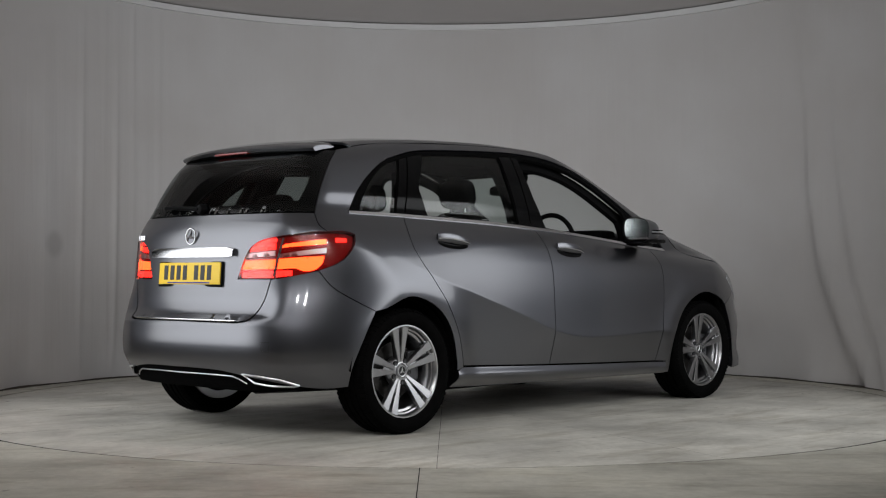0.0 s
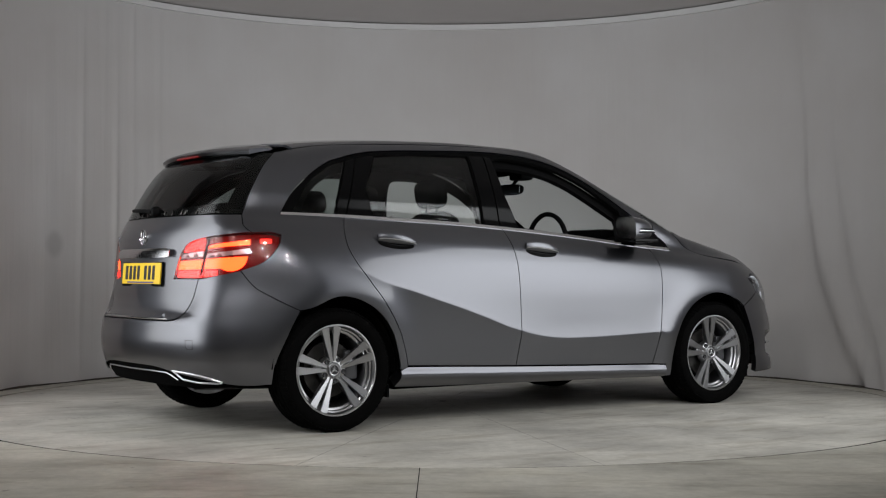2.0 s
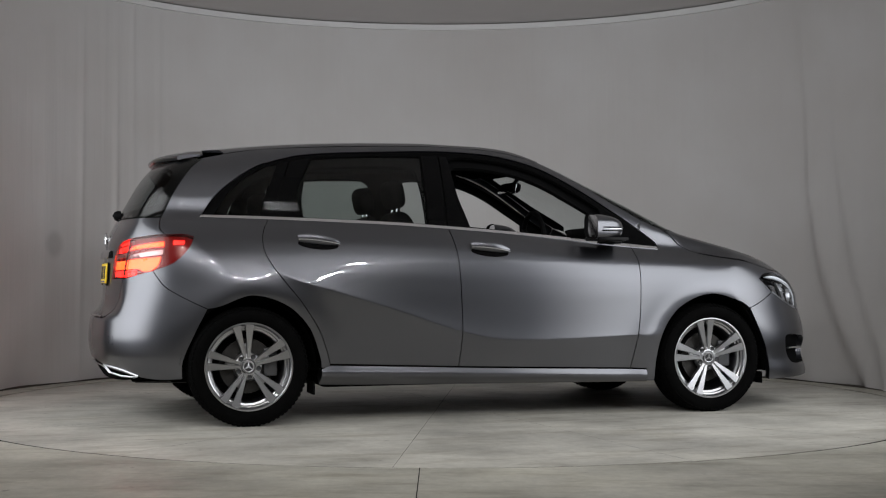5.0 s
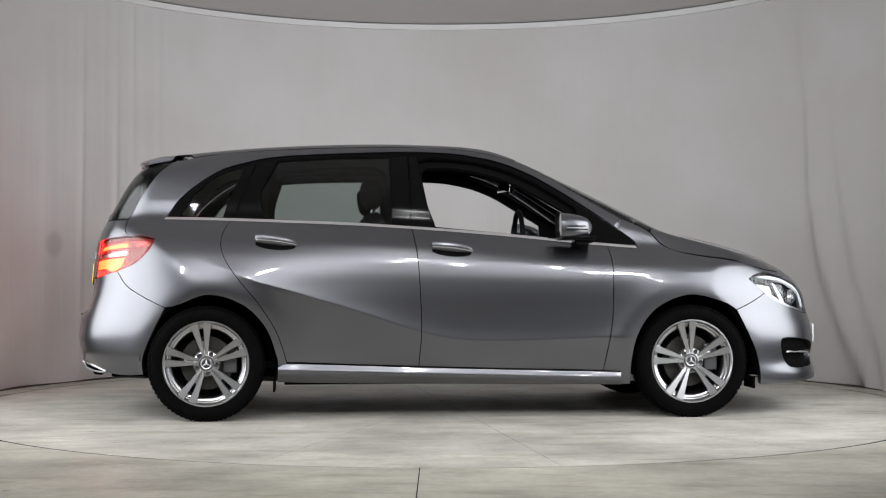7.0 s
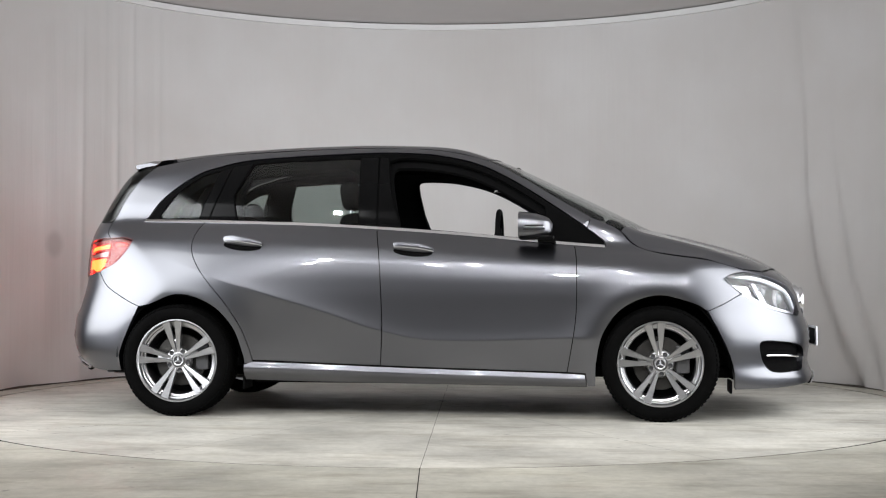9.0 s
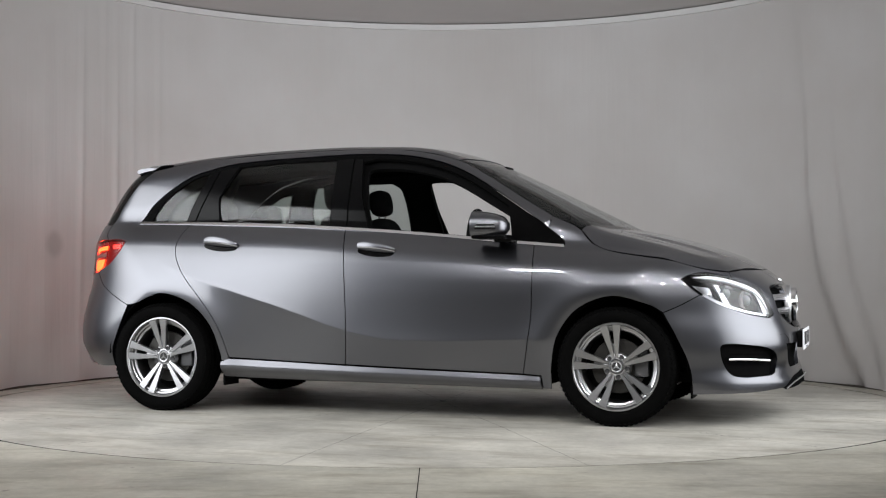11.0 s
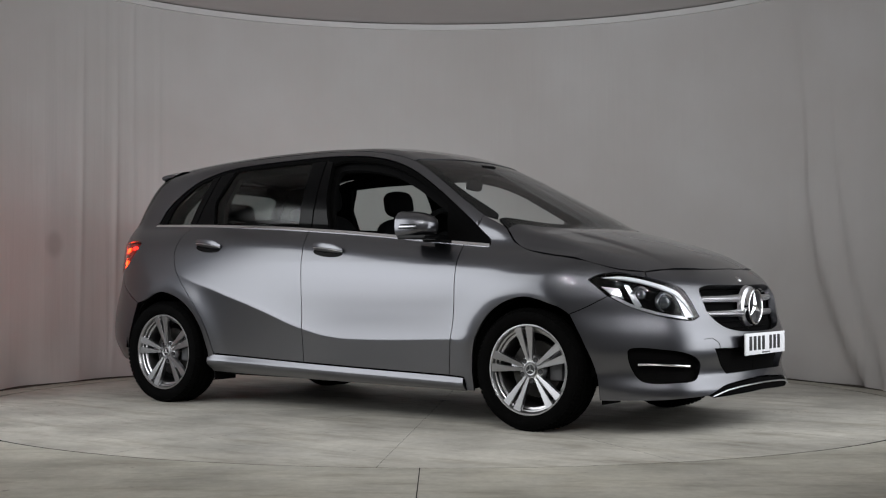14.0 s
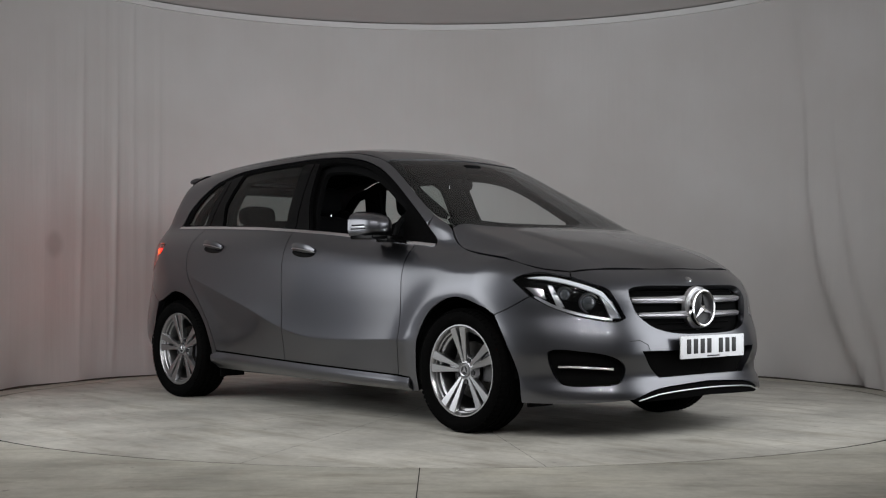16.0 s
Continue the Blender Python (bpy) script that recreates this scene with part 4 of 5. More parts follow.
# ---- lamps ----
def build_tail_lights():
    whole = [*TAIL_TOP, *TAIL_LOW]
    back = panel("lamp_housing", whole, RED_DIM, car, "deep red lamp housing", off=-0.022, depth=0.005, both=True, gap=0.002)
    def strip(name, pts, mat, off=-0.014, label=""):
        for ob, h in zip(panel(name, pts, mat, None, label, off=off, depth=0.005, both=True, gap=0.0, grid=0.02), back):
            ob.parent = h
    for a, b in ((-2.235, -2.055), (-2.035, -1.805)):
        t = lambda u: 0.012 * (u + 2.05) / 0.2
        strip("light_guide", [(a, 0.930 + t(a), 1), (b, 0.938 + t(b), 1), (b, 0.962 + t(b), 1), (a + 0.03, 0.948 + t(a), 1)] if b > -2.04 else [(a + 0.025, 0.915, 1), (b, 0.925, 1), (b, 0.953, 1), (a + 0.05, 0.942, 1)], ORANGE_GLOW if b > -2.04 else RED_GLOW)
        strip("reversing_light", [(a, 0.883, 1), (b, 0.893 + t(b), 1), (b, 0.918 + t(b), 1), (a + 0.01, 0.902, 1)], SATIN, -0.012, "clear ribbed reversing light")
    strip("light_guide", [(-2.245, 0.825, 1), (-2.06, 0.828, 1), (-2.055, 0.875, 1), (-2.24, 0.868, 1)], ORANGE_GLOW)
    strip("light_guide", [(-2.045, 0.828, 1), (-1.95, 0.832), (-1.92, 0.820), (-1.87, 0.822), (-1.83, 0.850), (-1.815, 0.893, 1), (-2.035, 0.878, 1)], ORANGE_GLOW)
    strip("light_guide", [(-2.25, 0.787, 1), (-2.065, 0.787, 1), (-2.062, 0.820, 1), (-2.248, 0.816, 1)], RED_GLOW)
    strip("light_guide", [(-2.05, 0.790, 1), (-1.97, 0.798, 1), (-1.97, 0.822, 1), (-2.048, 0.820, 1)], RED_GLOW)
    strip("light_guide", [(-2.17, 0.950, 1), (-2.05, 0.962, 1), (-2.05, 0.978, 1), (-2.13, 0.968, 1)], RED_GLOW)
    strip("light_guide", [(-1.755, 0.962, 1), (-1.70, 0.966, 1), (-1.70, 0.984, 1), (-1.755, 0.984, 1)], RED_GLOW, -0.016)
    split = [(-2.060, 0.790, 1), (-2.051, 0.790, 1), (-2.003, 0.978, 1), (-2.012, 0.978, 1)]
    strip("lamp_seam", split, INK, 0.004)


def build_headlights():
    whole = [(1.690, 0.774, 1), *HEAD_TOP, (2.197, 0.592, 1), *HEAD_LOW[::-1]]
    back = panel("headlight", whole, BLACK_GLOSS, car, "clear-lens headlight with a white light strip", off=-0.05, depth=0.0, both=True, gap=-0.004)
    lens = panel("lens", whole, LENS, None, "clear lens", off=0.002, depth=0.006, both=True, gap=0.002)
    for ob, h in zip(lens, back):
        ob.parent = h
    def put(name, pts, mat, off, label="", depth=0.012):
        for ob, h in zip(panel(name, pts, mat, None, label, off=off, depth=depth, both=True, gap=0.0, grid=0.018), back):
            ob.parent = h
    # running light sweeping under the upper edge and down the inner end
    put("running_light", [(1.755, 0.790, 1), (1.85, 0.797), (1.96, 0.777), (2.095, 0.727), (2.125, 0.690), (2.168, 0.610, 1), (2.105, 0.690), (2.075, 0.715), (1.95, 0.762), (1.85, 0.782, 1)], LED, -0.012, "white running light strip")
    put("reflector", [(2.135, 0.595, 1), (2.185, 0.595, 1), (2.142, 0.68, 1), (2.09, 0.70, 1)], SATIN, -0.02, "silver reflector")
    put("reflector", [(1.745, 0.745, 1), (1.83, 0.735, 1), (1.85, 0.680, 1), (1.79, 0.705, 1)], CHROME, -0.02, "bright corner reflector")
    put("bezel", [(1.855, 0.752, 1), (1.875, 0.752, 1), (1.93, 0.645, 1), (1.90, 0.640, 1)], SATIN, -0.016)
    put("bezel", [(1.80, 0.700, 1), (1.90, 0.648), (2.02, 0.612), (2.14, 0.592, 1), (2.14, 0.582, 1), (2.01, 0.602), (1.885, 0.640), (1.79, 0.692, 1)], SATIN, -0.012)
    for s, h in ((-1, back[0]), (1, back[1])):
        for u, z, r in ((1.93, 0.712, 0.034), (2.04, 0.668, 0.042)):
            p = lift([(u, z)], -0.045)[0]
            n = skin_normal(lift([(u, z)]))[0]
            n = Vector((n[0], n[1] * 0.55, 0.0)).normalized()
            m = Matrix.Translation((p[0], -s * p[1], p[2])) @ Vector((n[0], -s * n[1], n[2])).to_track_quat("Y", "Z").to_matrix().to_4x4()
            bm = bmesh.new()
            lathe(bm, [(0.0005, r * 0.75), (r * 0.4, r * 0.68), (r * 0.75, r * 0.42), (r * 0.92, 0.0)], 28, m)
            part("projector_lens", bm, LENS_BALL, h, "glass projector lens")
            bm = bmesh.new()
            lathe(bm, [(r * 0.93, -0.02), (r * 0.93, 0.008), (r * 1.12, 0.014), (r * 1.2, 0.0), (r * 1.2, -0.02)], 28, m)
            part("projector_ring", bm, SATIN, h)


LENS_BALL = shader("dark_lens_glass", (0.05, 0.055, 0.06), 0.03, 0.0, 1.0, spec=0.9)
build_tail_lights()
build_headlights()


# ---- nose ----
def nose_point(y, z, off=0.0):
    x = x_front(np.array([y]), np.array([z]))[0]
    return Vector((x + off, y, z))


def bars(name, obj, x, y0, z0, w, h, face, mat, m=None):
    """Seven plain bars in place of a plate's characters, as two groups."""
    gap = w / 8.6
    for k in range(7):
        c = (k + 0.7 + (0.75 if k > 3 else 0)) * gap
        bm = bmesh.new()
        box(bm, (x, y0 - face * (c - w / 2), z0), (0.002, gap * 0.62, h), 0.0004, m)
        part(name, bm, mat, obj)


def build_nose():
    # grille frame, slats and sign
    for z, h in ((0.676, 0.030), (0.600, 0.030)):
        for s in (-1, 1):
            bm = bmesh.new()
            rows = []
            for k in range(11):
                y = s * (0.06 + (0.38 if z > 0.65 else 0.35) * k / 10)
                p = nose_point(y, z, -0.018 - 0.012 * (k / 10) ** 3)
                t = h * (1.0 + 0.35 * (1 - k / 10) ** 3) * (1 if k < 10 else 0.7)
                rows.append([(p.x - 0.03, y, p.z - t * 0.5), (p.x, y, p.z - t * 0.5), (p.x + 0.010, y, p.z - t * 0.15), (p.x + 0.004, y, p.z), (p.x + 0.011, y, p.z + t * 0.2), (p.x + 0.002, y, p.z + t * 0.5), (p.x - 0.03, y, p.z + t * 0.5)])
            vs = sheet(bm, rows, close=True)
            bm.faces.new(vs[0])
            bm.faces.new(vs[-1])
            part("grille_slat", bm, SATIN, car, "satin silver grille slat", smooth=40)
    c = nose_point(0, 0.632, 0.012)
    m = Matrix.Translation(c) @ pose(0, 0, 0, 0, -8, 90)
    bm = bmesh.new()
    lathe(bm, [(0.079, -0.004), (0.081, -0.011), (0.087, -0.013), (0.093, -0.011), (0.095, -0.002), (0.092, 0.02), (0.081, 0.02)], 48, m, closed=True)
    sign = part("round_sign", bm, CHROME, car, "chrome ring with three arms on the grille")
    bm = bmesh.new()
    star_arms(bm, 0.081, -0.006, 0.015, 0.010)
    bmesh.ops.transform(bm, matrix=m, verts=bm.verts)
    part("sign_arm", bm, CHROME, sign, smooth=10)
    bm = bmesh.new()
    lathe(bm, [(0.0005, 0.012), (0.080, 0.012), (0.088, 0.03)], 32, m)
    part("sign_back", bm, INK, sign)
    bm = bmesh.new()
    lathe(bm, [(0.097, 0.016), (0.108, 0.024), (0.112, 0.045), (0.09, 0.05), (0.09, 0.018)], 40, m, closed=True)
    part("sign_ring", bm, SATIN, sign)
    # rows of honeycomb ribs behind the slats
    for j in range(7):
        z = 0.528 + j * 0.031
        bm = bmesh.new()
        rows = []
        w = 0.40 if z > 0.6 else 0.20 + (z - 0.52) * 2.4
        for k in range(15):
            y = -w + 2 * w * k / 14
            p = nose_point(y, z, -0.045)
            rows.append([(p.x, y, z - 0.003), (p.x + 0.006, y, z), (p.x, y, z + 0.003)])
        sheet(bm, rows)
        part("grille_rib", bm, DULL, car)
    # number plate
    plate = new("number_plate")
    plate.parent = car
    plate["label"] = "white front number plate, characters as plain bars"
    bm = bmesh.new()
    px = 2.272
    box(bm, (px, 0.0, 0.444), (0.008, 0.52, 0.111), 0.003)
    part("plate_board", bm, WHITE, plate)
    bars("plate_bar", plate, px + 0.0045, 0.0, 0.448, 0.47, 0.072, -1, INK)
    bm = bmesh.new()
    box(bm, (px + 0.0045, 0.0, 0.398), (0.002, 0.10, 0.006))
    part("plate_bar", bm, INK, plate)
    for s in (-1, 1):
        for z in (0.404, 0.485):
            bm = bmesh.new()
            lathe(bm, [(0.0003, -0.002), (0.004, -0.001), (0.005, 0.001)], 10, Matrix.Translation((px + 0.004, s * 0.248, z)) @ pose(0, 0, 0, 0, 0, 90))
            part("plate_screw", bm, SATIN, plate)
    bm = bmesh.new()
    box(bm, (px - 0.02, 0, 0.444), (0.034, 0.44, 0.09), 0.01)
    part("plate_carrier", bm, BLACK, plate)
    # fog strips
    for s in (-1, 1):
        q = [(1.905, 0.356), (1.95, 0.357), (2.03, 0.353), (2.10, 0.348), (2.135, 0.345)]
        p = lift(q, -0.012)
        bm = bmesh.new()
        tube(bm, [(a[0], -s * a[1], a[2]) for a in p], 0.011, 10, 0.75)
        part("fog_strip", bm, CHROME, car, "bright strip across the fog light recess")
    # lip strip
    p = skin_side(np.array([(u, z) for u, z in ((2.235, 0.196), (2.33, 0.222), (2.42, 0.232), (2.55, 0.238), (UC, 0.240))]))
    pts = [tuple(a + np.array([0.006, 0, 0])) for a in p]
    pts = pts + [(x, -y, z) for x, y, z in pts[-2::-1]]
    bm = bmesh.new()
    tube(bm, pts, 0.0038, 8)
    part("lip_strip", bm, SATIN, car, "thin chrome strip along the front lip")
    # tow cover seam
    bm = bmesh.new()
    p = lift([(2.205, 0.48), (2.25, 0.485), (2.29, 0.462), (2.30, 0.432)], 0.0005)
    tube(bm, [tuple(a) for a in p], 0.0016, 6)
    part("tow_cover_seam", bm, INK, car)
    # small bonnet badge
    q = skin_top(np.array([(2.125, 0.0)]))[0]
    bm = bmesh.new()
    lathe(bm, [(0.0005, -0.004), (0.018, -0.003), (0.020, 0.001), (0.019, 0.003)], 20, Matrix.Translation(tuple(q)) @ pose(0, 0, 0, -55, 0, 90))
    part("bonnet_badge", bm, CHROME, car, "small round chrome bonnet badge")


build_nose()


# ---- tail ----
def build_tail():
    def rear_x(y, z):
        return x_rear(np.array([float(y)]), np.array([float(z)]))[0]
    # grip bar
    bm = bmesh.new()
    rows = []
    for k in range(15):
        y = -0.345 + 0.69 * k / 14
        x = rear_x(y, 0.90) - 0.004
        e = 0.75 if k in (0, 14) else 1
        rows.append([(x + 0.02, y, 0.908 + 0.028 * e), (x - 0.008, y, 0.908 + 0.028 * e), (x - 0.017, y, 0.908 + 0.012), (x - 0.020, y, 0.908 - 0.020 * e), (x + 0.02, y, 0.908 - 0.024 * e)])
    vs = sheet(bm, rows, close=True)
    bm.faces.new(vs[0])
    bm.faces.new(vs[-1])
    part("tailgate_grip", bm, CHROME, tg, "broad chrome grip bar")
    # plate recess and plate
    plate = new("number_plate")
    plate.parent = car
    plate["label"] = "yellow rear number plate, characters as plain bars"
    lean = Matrix.Translation((-2.0505, 0, 0.806)) @ pose(0, 0, 0, 0, 4, 0)
    bm = bmesh.new()
    box(bm, (0, 0, 0), (0.008, 0.52, 0.111), 0.003, lean)
    part("plate_board", bm, YELLOW, plate)
    bars("plate_bar", plate, -0.0045, 0.0, 0.004, 0.47, 0.074, 1, INK, lean)
    bm = bmesh.new()
    box(bm, (-0.0045, 0, -0.047), (0.002, 0.36, 0.007), 0, lean)
    part("plate_bar", bm, BLUE, plate)
    bm = bmesh.new()
    box(bm, (0.006, 0, -0.004), (0.006, 0.54, 0.128), 0.006, lean)
    part("plate_holder", bm, BLACK, plate)
    # round sign and lettering bars on the tailgate
    m = Matrix.Translation((rear_x(0, 0.995) - 0.006, 0.0, 0.995)) @ pose(0, 0, 0, 0, 8, -90)
    bm = bmesh.new()
    lathe(bm, [(0.036, -0.003), (0.0385, -0.007), (0.0415, -0.007), (0.043, 0.0), (0.036, 0.004)], 36, m, closed=True)
    sign = part("round_sign", bm, CHROME, tg, "chrome ring with three arms")
    bm = bmesh.new()
    star_arms(bm, 0.037, -0.002, 0.0055, 0.006)
    bmesh.ops.transform(bm, matrix=m, verts=bm.verts)
    part("sign_arm", bm, CHROME, sign, smooth=10)
    for k in range(4):
        y = 0.505 + 0.026 * k
        bm = bmesh.new()
        box(bm, (rear_x(y, 0.997) - 0.004, y, 0.997), (0.008, 0.017, 0.026), 0.002)
        part("model_letter_bar", bm, CHROME, tg, "small chrome letter, as a plain bar")
    # wiper
    bm = bmesh.new()
    pts = [(rear_x(y, z) - 0.022, y, z) for y, z in ((0.0, 1.135), (0.10, 1.142), (0.24, 1.15), (0.33, 1.152))]
    tube(bm, pts, 0.018, 8, 0.6)
    wiper = part("rear_wiper", bm, BLACK, car, "black rear wiper")
    bm = bmesh.new()
    lathe(bm, [(0.0005, -0.022), (0.022, -0.018), (0.030, 0.0), (0.030, 0.02)], 20, Matrix.Translation((rear_x(0, 1.135) - 0.012, 0.0, 1.135)) @ pose(0, 0, 0, 0, 30, -90))
    part("wiper_cap", bm, BLACK, wiper)
    # spoiler
    bm = bmesh.new()
    rows = []
    n = 24
    half = -float(skin_side(np.array([(-1.56, 1.4575)]))[0][1]) - 0.002
    for k in range(n + 1):
        y = half * (2 * k / n - 1)
        a = abs(y) / half
        tip = -1.800 + 0.10 * a ** 2.5
        zt = 1.452 - 0.012 * a * a
        root = -1.550 - 0.01 * a ** 4
        zr = float(skin_top(np.array([(root, y * 0.985)]))[0][2]) + 0.001
        yt = y * (1 - (1 - 0.555 / half) * a ** 4)
        rows.append([(root, y, zr), (root * 0.62 + tip * 0.38, y, zr * 0.62 + zt * 0.38 + 0.010), (root * 0.25 + tip * 0.75, y, zr * 0.25 + zt * 0.75 + 0.008), (tip + 0.008, yt, zt + 0.004), (tip, yt, zt - 0.006), (tip + 0.012, yt, zt - 0.020), (tip * 0.6 + root * 0.4, yt, zt - 0.028 * (1 - 0.7 * a ** 6)), (root - 0.02, y, zr - 0.008 - 0.052 * (1 - a ** 6))])
    vs = sheet(bm, rows, close=True)
    bm.faces.new(vs[0])
    bm.faces.new(vs[-1])
    sp = part("roof_spoiler", bm, PAINT, car, "grey roof spoiler with a dark underside", smooth=50)
    bm = bmesh.new()
    rows = []
    for k in range(21):
        y = -0.54 + 1.08 * k / 20
        a = abs(y) / 0.565
        tip = -1.800 + 0.10 * a ** 2.5
        rows.append([(tip + 0.016, y, 1.431 - 0.012 * a * a), (tip + 0.11, y, 1.419 - 0.012 * a * a), (tip + 0.115, y, 1.405 - 0.012 * a * a), (tip + 0.03, y, 1.422 - 0.012 * a * a)])
    sheet(bm, rows, close=True)
    part("spoiler_underside", bm, BLACK_GLOSS, sp)
    bm = bmesh.new()
    rows = [[(-1.793 + 0.10 * (abs(y) / 0.565) ** 2.5 + d, y, z) for d, z in ((0.0, 1.436), (-0.002, 1.428), (0.012, 1.426), (0.02, 1.433))] for y in (-0.14, -0.07, 0, 0.07, 0.14)]
    sheet(bm, rows, close=True)
    part("third_brake_light", bm, RED_DIM, sp, "red high brake light")
    # exhaust trims and the diffuser line
    for s in (-1, 1):
        q = [(-2.20, 0.318), (-2.12, 0.312), (-2.02, 0.296), (-1.93, 0.268), (-1.955, 0.262), (-2.06, 0.264), (-2.14, 0.278)]
        p = lift(q, 0.004)
        ring = [(a[0], -s * a[1], a[2]) for a in p]
        bm = bmesh.new()
        loop = ring + ring[:2]
        tube(bm, loop, 0.005, 8)
        part("exhaust_trim", bm, SATIN, car, "chrome ring of an exhaust outlet")
        c = sum((Vector(r) for r in ring), Vector()) / len(ring)
        bm = bmesh.new()
        inn = [Vector(r) + Vector((0.03, 0, 0)) for r in ring]
        sheet(bm, [[tuple(r) for r in ring], [tuple(r) for r in inn], [tuple(c + Vector((0.04, 0, 0)))] * len(ring)], close=True)
        part("exhaust_outlet", bm, SHELL, car)
    p = lift([(-2.19, 0.268), (-2.23, 0.29), (-2.27, 0.303), (-2.40, 0.306), (-UC, 0.306)], -0.004)
    pts = [tuple(a) for a in p]
    pts = pts + [(x, -y, z) for x, y, z in pts[-2::-1]]
    bm = bmesh.new()
    tube(bm, pts, 0.0035, 8)
    part("diffuser_strip", bm, SATIN, car, "thin chrome strip on the diffuser")
    p = lift([(-2.24, 0.5735), (-2.40, 0.574), (-UC, 0.574)], 0.003)
    pts = [tuple(a) for a in p]
    pts = pts + [(x, -y, z) for x, y, z in pts[-2::-1]]
    bm = bmesh.new()
    tube(bm, pts, 0.005, 8)
    part("loading_edge_strip", bm, CHROME, car, "thin bright strip on the loading edge")
    q = [(-2.06, 0.43), (-2.09, 0.43), (-2.10, 0.445), (-2.10, 0.475), (-2.06, 0.475), (-2.06, 0.43)]
    bm = bmesh.new()
    tube(bm, [tuple(a) for a in lift(q, 0.0003)], 0.0015, 6)
    part("tow_cover_seam", bm, INK, car)


build_tail()


# ---- doors: handles, mirrors ----
def build_handle(x, z, door, s):
    """Grip on the flank, with its recess's shade as a black oval."""
    n = 12
    rows, rows2 = [], []
    for k in range(n + 1):
        t = k / n
        u = x - 0.112 + 0.224 * t
        zz = z + 0.003 - 0.024 * t
        h = 0.0235 * min(1, math.sin(math.pi * (0.12 + 0.83 * t)) ** 0.5 * 1.05)
        base = lift([(u, zz)])[0]
        nn = skin_normal(lift([(u, zz)]))[0]
        o = 0.034 * (math.sin(math.pi * (0.08 + 0.86 * t)) ** 0.45)
        row = []
        for dz, dn in ((1.5, 0.2), (1.25, 0.75), (0.5, 1.0), (-0.35, 1.0), (-0.75, 0.85), (-0.9, 0.45), (-0.5, 0.25)):
            p = base + nn * o * dn + np.array([0, 0, h * dz])
            row.append((p[0], -s * p[1], p[2]))
        rows.append(row)
    bm = bmesh.new()
    vs = sheet(bm, rows, close=True)
    bm.faces.new(vs[0])
    bm.faces.new(vs[-1])
    grip = part("door_handle", bm, PAINT, door, "grey door handle with a bright edge", smooth=50)
    bm = bmesh.new()
    rows = []
    for k in range(n + 1):
        t = k / n
        u = x - 0.108 + 0.222 * t
        zz = z - 0.004 - 0.024 * t
        base = lift([(u, zz)])[0]
        nn = skin_normal(lift([(u, zz)]))[0]
        o = 0.034 * (math.sin(math.pi * (0.08 + 0.86 * t)) ** 0.45)
        row = []
        for dz, dn in ((0.002, 1.0), (0.0, 1.05), (-0.003, 1.0), (0, 0.9)):
            p = base + nn * o * dn + np.array([0, 0, dz])
            row.append((p[0], -s * p[1], p[2]))
        rows.append(row)
    sheet(bm, rows, close=True)
    part("handle_edge", bm, SATIN, grip, "bright edge")
    # recess: its shade, painted as a flat black oval below the grip
    q = [(x - 0.112 + 0.11 * (1 - math.cos(a)), z - 0.017 - 0.026 * math.sin(a) - 0.008 * (1 - math.cos(a))) for a in np.linspace(0, 2 * math.pi, 24, endpoint=False)]
    p = lift(q, 0.0015)
    bm = bmesh.new()
    f = bm.faces.new([bm.verts.new((a[0], -s * a[1], a[2])) for a in p])
    part("recess_shade", bm, BLACK_GLOSS, grip, "shade of the recess, as a flat black oval")


for k, s in ((0, -1), (1, 1)):
    build_handle(-0.975, 0.985, rd[k], s)
    build_handle(-0.005, 0.950, fd[k], s)


